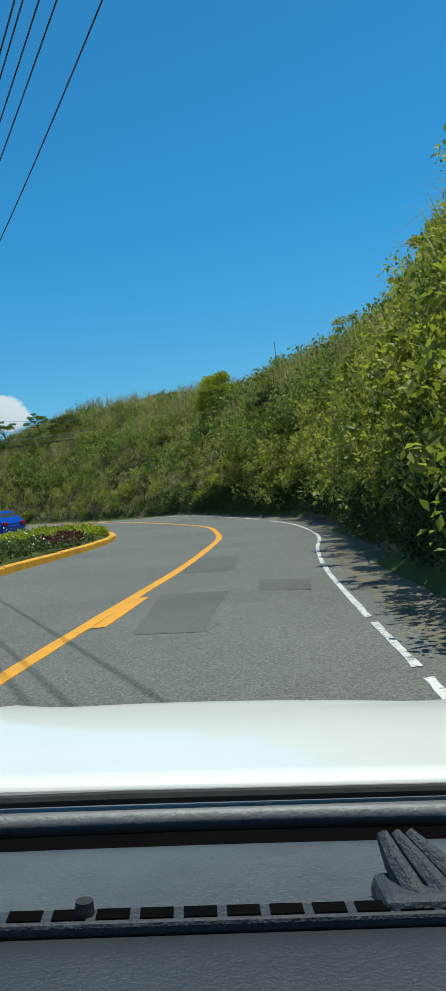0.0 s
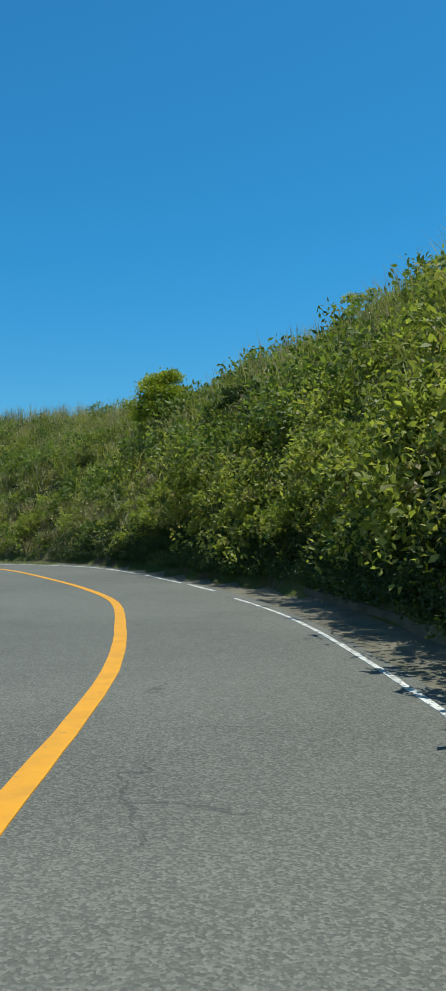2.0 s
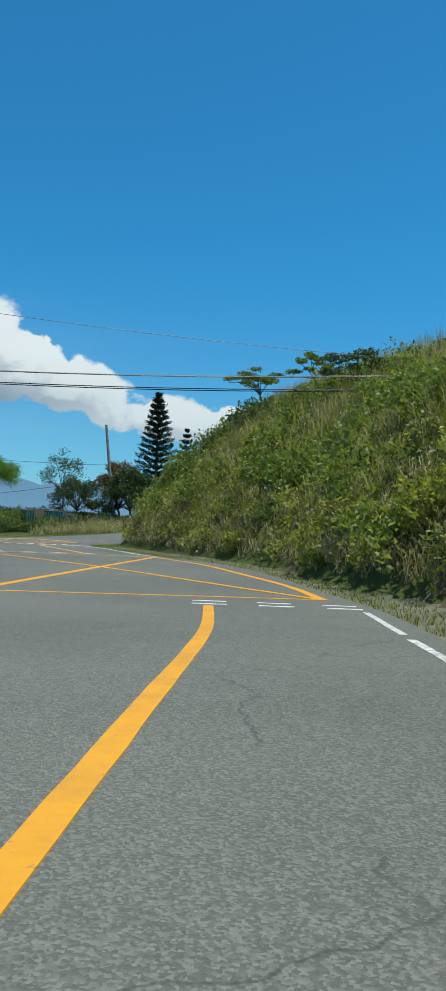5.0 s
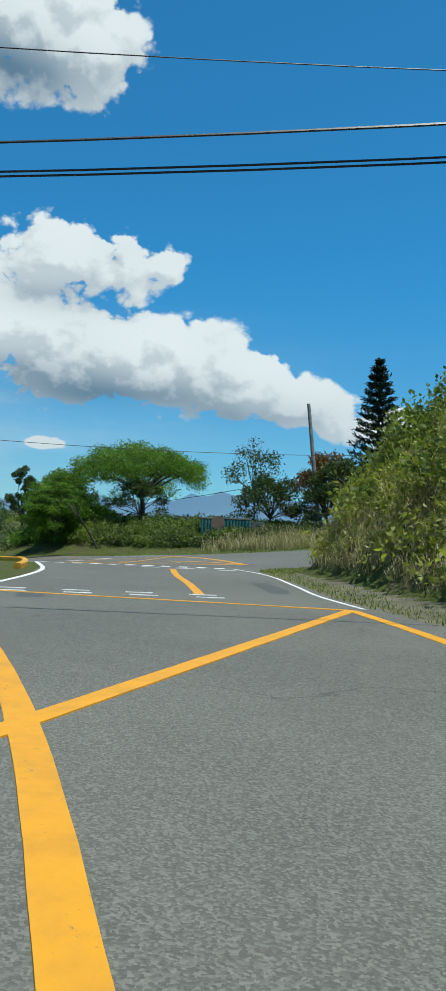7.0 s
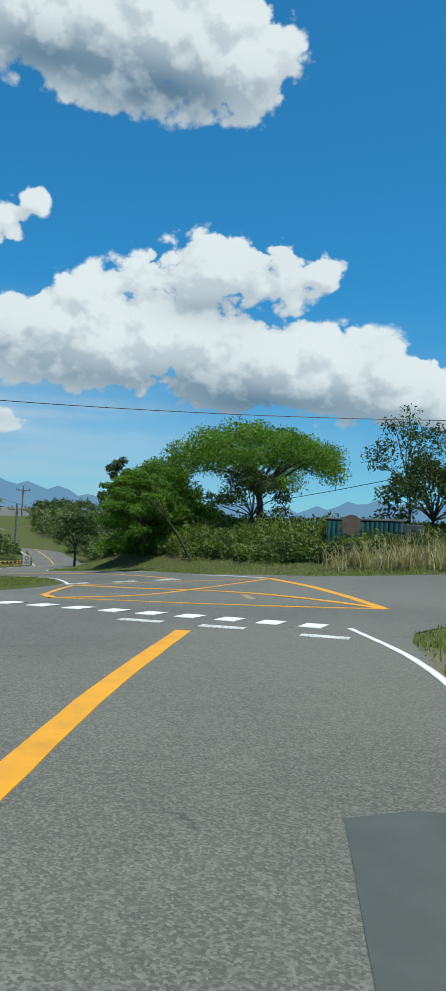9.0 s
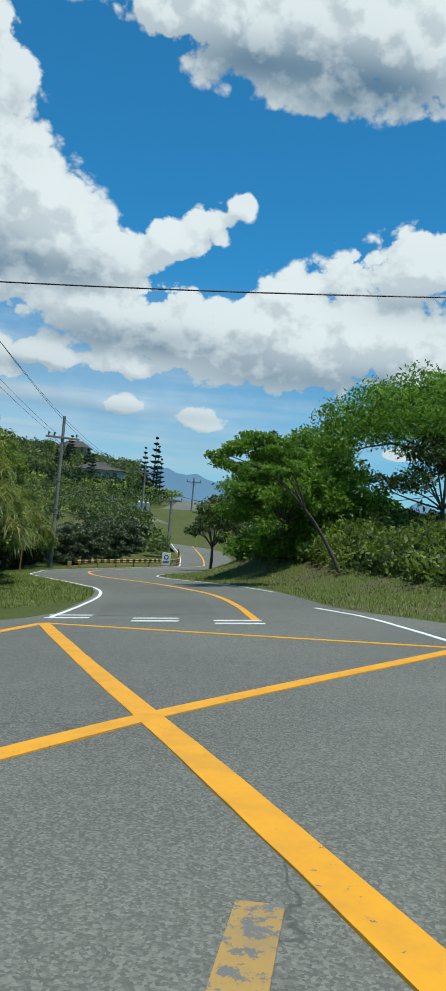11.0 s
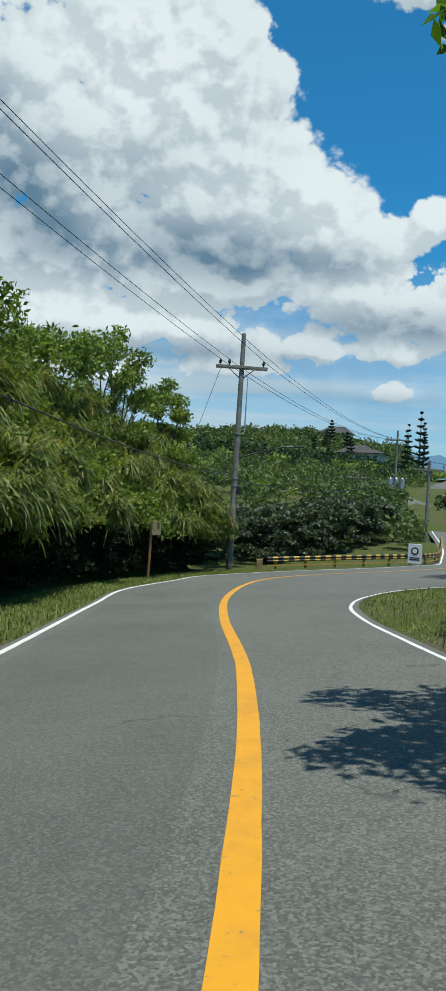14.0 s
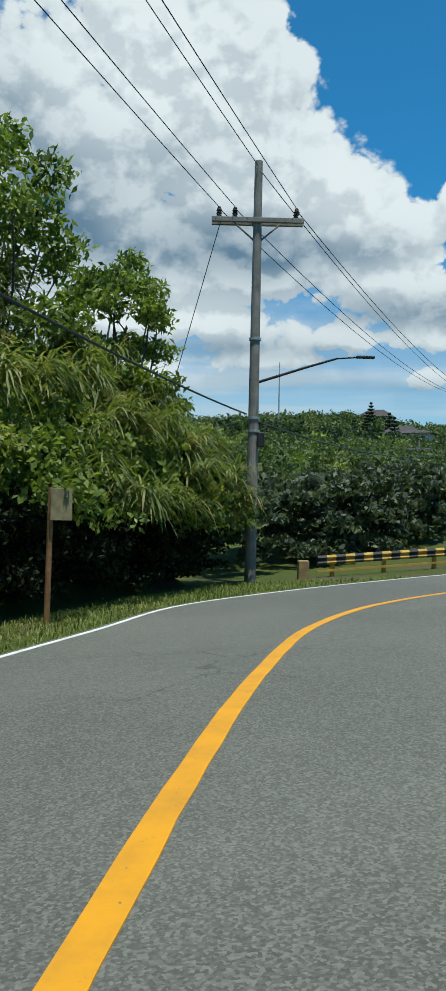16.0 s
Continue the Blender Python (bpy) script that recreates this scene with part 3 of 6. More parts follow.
ground = tagged(part("ground", ground_sheet(), GROUND), "earth and turf of the hillside and verges", "ground", kind="structure")



def shoulder_strip():
    """Dirt between the asphalt and the foot of the bank."""
    y = np.concatenate([np.arange(-20, 81, 0.5)])
    k = int(np.argmax(ROAD[:, 1] > 81))
    a, b = np.interp(y, ROAD[:k, 1], ROAD[:k, 0]), np.interp(y, BANK[:, 1][:int(np.argmax(BANK[:, 1] > 84))], BANK[:, 0][:int(np.argmax(BANK[:, 1] > 84))]) + 0.35
    b = np.maximum(b, a + 0.3)
    v = []
    for t in np.linspace(0, 1, 5):
        x = a - 0.1 + (b - a + 0.1) * t
        v.append(np.column_stack([x, y, road_height(x, y) - 0.004 + 0.02 * t + 0.012 * wavy(x, y, 5.0) * (t > 0) + 0.12 * t ** 3]))
    v = np.stack(v, axis=1)
    k = (np.arange(len(y) - 1)[:, None] * 5 + np.arange(4)[None, :]).ravel()[:, None]
    me = bpy.data.meshes.new("shoulder")
    me.from_pydata(v.reshape(-1, 3).tolist(), [], (k + np.array([0, 1, 6, 5])).tolist())
    return me


tagged(part("shoulder", shoulder_strip(), surface("shoulder_dirt", (0.07, 0.068, 0.045), (0.17, 0.15, 0.105), 1.3, 30, 0.95, relief=0.7, depth=0.02, stain=(0.075, 0.085, 0.03))),
       "dirt and mossy gravel shoulder below the bank", "road shoulder", kind="structure")

# ---------------------------------------------------------------- markings
marks = thing("road_marking", Matrix(), "yellow and white painted lines on the asphalt", "road marking", kind="structure")


def stripe(name, pts, width, mat, lift=0.006, step=0.4, ragged=0.0025):
    """A painted line with slightly uneven edges, its rim running down to the asphalt."""
    p = curve_through(pts, step) if len(pts) > 2 else np.linspace(pts[0], pts[1], max(2, int(np.hypot(*(np.array(pts[1]) - pts[0])) / step) + 1))
    d = np.gradient(p, axis=0)
    nrm = np.column_stack([d[:, 1], -d[:, 0]]) / np.maximum(np.hypot(d[:, 0], d[:, 1]), 1e-9)[:, None]
    j = rng.normal(0, ragged, (2, len(p), 1))
    a, b = nrm * (width / 2 + j[0]), nrm * -(width / 2 + j[1])
    rows = np.stack([drape(p + 1.03 * a, -0.006), drape(p + a, lift), drape(p + b, lift), drape(p + 1.03 * b, -0.006)], axis=1)
    k = np.arange(len(p) - 1)[:, None] * 4
    me = bpy.data.meshes.new(name)
    me.from_pydata(rows.reshape(-1, 3).tolist(), [], np.concatenate([k + np.array([i, i + 1, i + 5, i + 4]) for i in range(3)]).tolist())
    return part(name, me, mat, marks)


stripe("centre_line", [(-2.2, -20), (-2.1, 0), (-1.85, 5.5), (-1.5, 8.7), (-1.27, 10.6), (-0.9, 13.7), (-0.5, 18.3), (-0.25, 22.5), (-0.36, 26.2),
                       (-0.82, 31.2), (-1.75, 35), (-3.28, 39.6), (-5.5, 45.4), (-7.45, 50.1), (-8.85, 52.9)], 0.16, YELLOW)
stripe("centre_line", [(-1.39, 8.2), (-1.28, 9.2), (-1.15, 10.4)], 0.15, YELLOW, 0.007)
right_edge = curve_through([(0.9, -20), (0.95, 0), (1.1, 4.7), (1.2, 8.3), (1.33, 11.5), (1.7, 16), (2.1, 19.2), (2.22, 22.6), (2.1, 27.4), (1.4, 32.6)], 0.3)
k = 0
while k < len(right_edge) - 6:
    n = int(rng.integers(5, 16))
    stripe("edge_line", [tuple(p) for p in right_edge[k:k + n]], 0.068, OLD_WHITE, ragged=0.004)
    k += n - 1 + int(rng.integers(0, 2))
for a, b in (((1.35, 33.3), (0.85, 35.6)), ((0.7, 36.1), (-0.35, 39.7)), ((-0.5, 40.1), (-1.75, 43.2)), ((-1.9, 43.5), (-3.7, 47.2)), ((-3.9, 47.6), (-5.0, 50.1)), ((-5.2, 50.6), (-6.5, 53.6))):
    stripe("edge_line", [a, b], 0.10, OLD_WHITE)
stripe("edge_line", [(-4.0, 28), (-4.3, 31.8), (-5.3, 35.0), (-7.0, 40.0), (-9.2, 45.2), (-11.4, 50.0), (-12.4, 52.0)], 0.06, OLD_WHITE)
# first box
R1, R2, L2, L1 = (-7.9, 55.7), (-20.3, 70.6), (-27.0, 67.0), (-13.3, 52.4)
stripe("box_edge", [R1, (-9.5, 58.4), (-12.6, 62.5), (-16.9, 67.6), R2], 0.2, YELLOW)
stripe("box_edge", [R1, (-10.1, 54.4), L1], 0.16, YELLOW, 0.008)
stripe("box_edge", [R2, L2], 0.15, YELLOW, 0.008)
stripe("box_edge", [L1, (-20.5, 59.6), L2], 0.2, YELLOW, 0.009)
stripe("box_diagonal", [R1, (-16.9, 61.7), L2], 0.2, YELLOW, 0.010)
stripe("box_diagonal", [R2, (-16.9, 61.7), L1], 0.2, YELLOW, 0.0105)
for k in range(5):
    for m in (0.0, 0.62):
        c = np.array((-9.35, 53.42)) + k * np.array((1.0, 0.42)) - m * np.array((-0.45, 0.89)) + np.array((0.12, 0.3))
        if k < 3:
            stripe("stop_dash", [tuple(c - 0.30 * np.array((0.92, 0.39))), tuple(c + 0.27 * np.array((0.92, 0.39)))], 0.13, WHITE, 0.008)
stripe("edge_line", [(-20.3, 71.0), (-22.5, 72.8), (-24.9, 75.2), (-29.7, 79.6), (-31.9, 81.0)], 0.09, WHITE)
stripe("edge_line", [(-28.2, 68.9), (-30.2, 71.0), (-32.2, 72.9), (-38.0, 76.9)], 0.13, WHITE)
stripe("centre_line", [(-32.4, 78.4), (-29.2, 75.4), (-26.2, 72.8), (-23.9, 70.7)], 0.2, YELLOW)
for k in range(4):
    for m in (0.0, 0.65):
        c = np.array((-23.75, 70.62)) + k * np.array((-1.0, -0.86)) * 0.95 + 1.5 * m * np.array((0.55, -0.38))
        stripe("stop_dash", [tuple(c - 0.26 * np.array((0.76, 0.65))), tuple(c + 0.28 * np.array((0.76, 0.65)))], 0.12, WHITE, 0.009)
for k in range(12):
    c = np.array((-32.35, 80.7)) + k * np.array((-0.545, -0.355))
    stripe("give_way_dash", [tuple(c - 0.16 * np.array((0.84, 0.55))), tuple(c + 0.17 * np.array((0.84, 0.55)))], 0.55, WHITE, 0.008)
for c in ((-31.3, 79.9), (-32.6, 79.2), (-33.6, 78.5)):
    stripe("old_dash", [(c[0] - 0.25, c[1] - 0.2), (c[0] + 0.25, c[1] + 0.2)], 0.28, OLD_WHITE, 0.005)
# second box
CL, CR, NR, NL = (-49.4, 85.65), (-43.5, 89.5), (-33.7, 83.8), (-38.3, 79.4)
stripe("box_edge", [CL, CR], 0.13, YELLOW, 0.008)
stripe("box_edge", [CL, (-47.0, 83.8), (-42.5, 81.2), NL], 0.2, YELLOW)
stripe("box_edge", [CR, (-38.75, 86.72), NR], 0.2, YELLOW)
stripe("box_edge", [NR, (-35.9, 81.5), NL], 0.15, YELLOW, 0.008)
stripe("box_diagonal", [CL, (-41.0, 84.62), NR], 0.2, YELLOW, 0.010)
stripe("box_diagonal", [CR, (-41.1, 84.65), (-39.3, 82.0), NL], 0.2, YELLOW, 0.0105)
stripe("old_centre_line", [(-38.0, 83.95), (-37.3, 83.5), (-36.6, 83.05)], 0.17, OLD_YELLOW, 0.005)
for c in ((-50.9, 86.5), (-49.5, 87.68), (-48.42, 88.78)):
    for m in (0.0, 0.75):
        e = (c[0] + 0.72 * m, c[1] - 0.28 * m)
        stripe("stop_dash", [(e[0] - 0.2, e[1] - 0.36), (e[0] + 0.2, e[1] + 0.36)], 0.15, WHITE, 0.009)
stripe("centre_line", [(-48.3, 89.08), (-52.1, 90.48), (-56.7, 91.85), (-60.6, 92.55), (-65, 93.1), (-71, 93.5), (-75, 93.9), (-79, 94.55), (-82, 95.2), (-85.3, 96.2),
                       (-87.8, 97.6), (-89.6, 99.6), (-91.0, 102.4), (-94.0, 106), (-104, 111.6), (-119, 116.8), (-134, 120.3), (-150, 125.2)], 0.15, YELLOW)
stripe("edge_line", [(-50.5, 86.0), (-53.9, 87.5), (-57.5, 88.9), (-62, 90.05), (-66, 90.45), (-75, 91.15), (-81.1, 91.7), (-86.3, 93.25), (-90.4, 94.65),
                     (-92.5, 96.7), (-94.8, 100.3), (-96.1, 103.2), (-99.2, 106.7), (-107, 110.5), (-120, 114.6), (-135, 118)], 0.09, WHITE)
stripe("edge_line", [(-43.9, 89.75), (-45.6, 90.35), (-48.3, 91.2), (-50.6, 91.6)], 0.09, WHITE)
stripe("edge_line", [(-57, 94.0), (-62.5, 95.0), (-66.8, 95.3), (-70.2, 95.6), (-72.5, 96.0), (-75.5, 97.15), (-78.0, 99.1), (-79.1, 101.6)], 0.065, WHITE)


def asphalt_patch(pts, lift=0.0035, mat=PATCH):
    bm = bmesh.new()
    c = np.mean(pts, axis=0)
    ring = np.array([c + (np.array(p) - c) * (1 + rng.normal(0, 0.015)) for p in np.vstack([np.linspace(p, q, 4)[:3] for p, q in zip(pts, pts[1:] + pts[:1])])])
    d = drape(ring, lift)
    bmesh.ops.triangulate(bm, faces=[bm.faces.new([bm.verts.new(p) for p in d])])
    return part("asphalt_patch", bm, mat, road)


asphalt_patch([(-26.16, 74.94), (-25.95, 75.4), (-24.9, 74.5), (-23.9, 73.6), (-23.25, 72.8), (-23.45, 72.45), (-24.3, 73.2), (-24.85, 73.75)])
asphalt_patch([(-12.3, 49.8), (-10.6, 49.9), (-10.5, 47.3), (-12.1, 47.2)])
asphalt_patch([(-25.6, 67.6), (-25.4, 68.1), (-24.5, 67.4), (-24.7, 66.95)])

asphalt_patch([(-78.3, 91.95), (-79.2, 92.2), (-78.5, 92.7), (-77.5, 92.8), (-76.7, 92.65), (-76.7, 92.3)], mat=SMOOTH_ASPHALT)


def resurfaced(left, right, mat, lift=0.0035):
    """A newer layer of asphalt over one lane, between two lines of the plan."""
    a, b = curve_through(left, 0.6), curve_through(right, 0.6)
    t = np.linspace(0, 1, 60)
    pick = lambda q: np.column_stack([np.interp(t, np.linspace(0, 1, len(q)), q[:, k]) for k in (0, 1)])
    a, b = pick(a) + rng.normal(0, 0.006, (60, 2)), pick(b) + rng.normal(0, 0.006, (60, 2))
    me = strips("asphalt_patch", np.stack([drape(b, lift), drape(a * 0.5 + b * 0.5, lift)], axis=1)[None], mat)
    part("asphalt_patch", me, mat, road)
    part("asphalt_patch", strips("asphalt_patch", np.stack([drape(a * 0.5 + b * 0.5, lift), drape(a, lift)], axis=1)[None], mat), mat, road)


resurfaced([(-50.6, 86.9), (-54, 88.05), (-58, 89.4), (-62, 90.35), (-66, 90.7), (-70, 91.0), (-74.6, 91.4)],
           [(-50.0, 89.1), (-53, 90.2), (-57, 91.5), (-61, 92.3), (-66, 92.95), (-70, 93.25), (-74.8, 93.55)], SMOOTH_ASPHALT)
REPAIR = asphalt_material("old_repair", 0.8, 0.14)
resurfaced([(-0.98, 7.6), (-0.95, 9.2), (-0.93, 10.6)], [(-0.3, 7.4), (-0.2, 9.0), (-0.05, 10.3)], REPAIR)
resurfaced([(-0.8, 13.3), (-0.76, 14.8), (-0.72, 16.4)], [(0.03, 13.0), (0.1, 14.3), (0.2, 15.7)], REPAIR)
resurfaced([(0.3, 10.1), (0.33, 10.7), (0.36, 11.3)], [(0.9, 9.7), (0.95, 10.2), (1.0, 10.8)], REPAIR)

# ---------------------------------------------------------------- growth helpers


def unit(v):
    return v / np.maximum(np.linalg.norm(v, axis=-1, keepdims=True), 1e-9)


def leaves(c, length, width=0.5, up=0.6, fold=0.12, out=None):
    """Folded pointed leaves round the centres c; out pulls their tips along given directions."""
    n = len(c)
    length = np.broadcast_to(length, n)[:, None]
    u = rng.normal(size=(n, 3))
    if out is not None:
        u = u * 0.7 + out
    u = unit(u)
    nrm = unit(np.cross(u, rng.normal(size=(n, 3)))) + np.array([0, 0, up])
    w = unit(np.cross(u, nrm)) * length * width / 2
    nn = unit(np.cross(w, u)) * length * fold
    return np.stack([c - u * length / 2, c + w + nn, c + u * length / 2, c - w + nn], axis=1)


def blades(base, length, lean, width, seg=4, droop=0.5):
    """Arching grass blades or reeds rooted at base."""
    n = len(base)
    az = rng.uniform(0, 2 * math.pi, n)
    o = np.column_stack([np.cos(az), np.sin(az), np.zeros(n)])
    side = np.column_stack([-np.sin(az), np.cos(az), np.zeros(n)])
    length, lean = np.broadcast_to(length, n), np.broadcast_to(lean, n)
    v = np.empty((n, seg, 2, 3))
    for k in range(seg):
        t = k / (seg - 1)
        p = base + o * (lean * length * t ** 1.7)[:, None]
        p[:, 2] += length * (t * np.sqrt(np.maximum(1 - lean ** 2 * 0.5, 0.2)) - droop * lean * t ** 3)
        w = (width * (1 - t) ** 0.7 * 0.5 + 0.001)
        w = np.broadcast_to(w, n)[:, None] * side
        v[:, k, 0], v[:, k, 1] = p + w, p - w
    return v


def along(line, s, d):
    """Points at s metres along a line and d to its right."""
    line = np.asarray(line)
    seg = np.hypot(*np.diff(line, axis=0).T)
    run = np.concatenate([[0], np.cumsum(seg)])
    x, y = np.interp(s, run, line[:, 0]), np.interp(s, run, line[:, 1])
    ex, ey = np.interp(s + 0.5, run, line[:, 0]) - np.interp(s - 0.5, run, line[:, 0]), np.interp(s + 0.5, run, line[:, 1]) - np.interp(s - 0.5, run, line[:, 1])
    ln = np.maximum(np.hypot(ex, ey), 1e-6)
    return np.column_stack([x + ey / ln * d, y - ex / ln * d])


def rooted(xy, lift=0.0):
    return np.column_stack([xy, land(xy[:, 0], xy[:, 1]) + lift])


def shrubs(spots, radius, count, size, flat=0.75, width=0.5):
    """Leafy domes: count leaves about the shell of a lumpy ball at every spot."""
    n = len(spots)
    radius = np.broadcast_to(radius, n)
    d = unit(rng.normal(size=(n, count, 3)))
    d[..., 2] = np.abs(d[..., 2]) * 1.1 - 0.15
    lump = 0.75 + 0.3 * np.sin(3 * d[..., 0] + 5 * d[..., 1] + rng.uniform(0, 6, (n, 1))) * np.sin(4 * d[..., 2] + rng.uniform(0, 6, (n, 1)))
    r = radius[:, None] * lump * rng.uniform(0.35, 1.0, (n, count)) ** 0.5
    c = spots[:, None, :] + d * r[..., None] * np.array([1, 1, flat])
    c[..., 2] += 0.25 * radius[:, None]
    return leaves(c.reshape(-1, 3), (size * rng.uniform(0.6, 1.35, n * count)), width, 0.6, out=0.5 * d.reshape(-1, 3))


def bushes(spots, radius, lobes, per, size, width=0.5, flat=0.8):
    """Bushes of several rounded tufts apiece, with dark gaps between the tufts."""
    n = len(spots)
    radius = np.broadcast_to(radius, n)
    d = unit(rng.normal(size=(n, lobes, 3)) + np.array([0, 0, 0.5]))
    d[..., 2] = np.abs(d[..., 2])
    c = spots[:, None, :] + d * (radius[:, None] * rng.uniform(0.5, 1.05, (n, lobes)))[..., None] * np.array([1, 1, flat])
    tuft = np.repeat((radius[:, None] * rng.uniform(0.26, 0.48, (n, lobes))).ravel(), per)
    e = unit(rng.normal(size=(n * lobes * per, 3)) + 0.7 * np.repeat(d.reshape(-1, 3), per, axis=0))
    p = np.repeat(c.reshape(-1, 3), per, axis=0) + e * (tuft * rng.uniform(0.45, 1.0, len(tuft)))[:, None]
    p[:, 2] -= 0.15 * tuft
    return leaves(p, size * rng.uniform(0.6, 1.35, len(p)), width, 0.7, out=0.8 * e)


def stuff(name, me, label, category):
    return tagged(part(name, me, None), label, category, kind="stuff")


# ---------------------------------------------------------------- the hillside beside the bend
def on_hill(n, lo, hi, dlo, dhi, power=1.0):
    s = rng.uniform(lo, hi, n)
    return s, dlo + (dhi - dlo) * rng.uniform(0, 1, n) ** power


def hill_shrubs(name, n, mat, seed, cut, lo, hi, lobes, per, leaf, label, width=0.5, far=13.0):
    """One kind of shrub, in drifts of its own."""
    s, d = on_hill(n, 62, 166, 0.3, far, 1.1)
    near = int(0.45 * n)
    s[:near] = rng.uniform(62, 98, near)
    spots = rooted(along(BANK, s, d), -0.1)
    leaf = leaf * np.interp(s, [62, 95, 125], [0.66, 0.8, 1.0])
    take = wavy(spots[:, 0], spots[:, 1], 0.7, seed) + 0.6 * wavy(spots[:, 0], spots[:, 1], 1.6, seed + 4) > cut
    size = (lo + (hi - lo) * rng.uniform(0, 1, n) ** 1.7)
    stuff(name, quads(name, bushes(spots[take], size[take], lobes, per, np.repeat(leaf[take], lobes * per), width), mat), label, "shrubs")


hill_shrubs("hillside_shrubs", 3300, SHRUB, 3.0, -0.35, 0.4, 1.35, 11, 20, 0.165, "dense sunlit green shrubs covering the steep roadside bank")
hill_shrubs("pale_shrubs", 1700, PALE, 8.0, -0.1, 0.35, 1.0, 10, 18, 0.16, "pale yellow-green shrubs with light leaf undersides on the bank", 0.36)
hill_shrubs("dark_shrubs", 1400, LUSH, 13.0, 0.1, 0.4, 1.2, 11, 18, 0.19, "darker green bushes between the pale shrubs on the bank", 0.55)
s, d = on_hill(230, 92, 164, 1.5, 12)
stuff("large_bushes", quads("large_bushes", bushes(rooted(along(BANK, s, d), -0.2), rng.uniform(1.0, 1.9, len(s)), 22, 30, 0.2, 0.5), LUSH), "large spreading green bushes standing out of the slope", "bushes")
# growth leaning out over the shoulder
s, d = on_hill(230, 60, 104, -0.1, 0.6)
spots = rooted(along(BANK, s, d))
spots[:, 2] = road_height(spots[:, 0], spots[:, 1]) + rng.uniform(1.2, 3.0, len(s))
stuff("overhanging_shrubs", quads("overhanging_shrubs", bushes(spots, rng.uniform(0.3, 0.6, len(s)), 9, 22, 0.13, 0.45), SHRUB), "leafy branches leaning out from the bank over the shoulder", "shrubs")
# shade at the foot of the bank is put into this growth's dark leaf
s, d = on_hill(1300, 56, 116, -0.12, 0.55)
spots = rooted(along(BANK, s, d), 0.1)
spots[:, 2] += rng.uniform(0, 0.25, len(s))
stuff("bank_foot_growth", quads("bank_foot_growth", shrubs(spots, rng.uniform(0.3, 0.6, len(s)), 170, 0.065), DARKLEAF), "ferns and creepers hanging at the foot of the bank, darkened as shaded", "undergrowth")
s, d = on_hill(1500, 62, 168, 0.9, 12.5, 0.9)
spots = rooted(along(BANK, s, d))
keep = (wavy(spots[:, 0], spots[:, 1], 0.4, 9.0) + (s > 112) * 0.5 + (d > 5) * 0.35) > -0.05
spots = spots[keep]
root = np.repeat(spots, 26, axis=0) + rng.normal(0, 0.16, (26 * len(spots), 3)) * np.array([1, 1, 0.2])
n = len(root)
stuff("hillside_grass", strips("hillside_grass", blades(root, rng.uniform(0.7, 2.0, n), rng.uniform(0.25, 1.0, n), 0.045), GRASS), "tall arching grass growing up the bank", "grass")
s, d = on_hill(3000, 76, 168, 2.5, 15, 0.8)
spots = rooted(along(BANK, s, d))
keep = wavy(spots[:, 0], spots[:, 1], 0.5, 17.0) > -0.2
spots = spots[keep]
root = np.repeat(spots, 16, axis=0) + rng.normal(0, 0.15, (16 * len(spots), 3)) * np.array([1, 1, 0.2])
n = len(root)
stuff("reeds", strips("reeds", blades(root, rng.uniform(0.9, 2.0, n), rng.uniform(0.05, 0.6, n), 0.034, droop=0.3), DRYGRASS), "pale dry reeds standing along the crest of the bank", "reeds")
s, d = on_hill(1100, 106, 168, 0.15, 2.0)
spots = rooted(along(BANK, s, d))
root = np.repeat(spots, 24, axis=0) + rng.normal(0, 0.14, (24 * len(spots), 3)) * np.array([1, 1, 0.2])
n = len(root)
stuff("bank_foot_straw", strips("bank_foot_straw", blades(root, rng.uniform(0.4, 1.1, n), rng.uniform(0.3, 0.95, n), 0.022, droop=0.9), DRYGRASS), "straw-coloured grass drooping at the foot of the bank", "grass")

s, d = on_hill(900, 62, 166, 0.8, 9.5)
spots = rooted(along(BANK, s, d), 0.35)
stuff("dead_leaves", quads("dead_leaves", shrubs(spots, rng.uniform(0.3, 0.7, len(s)), 26, 0.16, width=0.3), DRYGRASS), "pale dead leaves and stalks caught in the shrubs", "dry leaves")
s, d = on_hill(420, 64, 166, 0.8, 10)
root = np.repeat(rooted(along(BANK, s, d)), 5, axis=0)
n = len(root)
stuff("bare_stems", strips("bare_stems", blades(root, rng.uniform(1.0, 2.4, n), rng.uniform(0.05, 0.9, n), 0.018, droop=0.4), foliage("bare_stem", (0.1, 0.08, 0.05), (0.2, 0.17, 0.11), (0.33, 0.29, 0.2), 0.8)), "bare woody stems sticking out of the growth", "stems")

# ---------------------------------------------------------------- trees


def limb_path(a, b, bend, k=6):
    a, b = np.array(a, float), np.array(b, float)
    t = np.linspace(0, 1, k)[:, None]
    mid = rng.normal(0, bend, 3) * np.linalg.norm(b - a)
    return a + (b - a) * t + mid * (np.sin(np.pi * t)) + np.array([0, 0, 0.12]) * np.linalg.norm(b - a) * np.sin(np.pi * t)


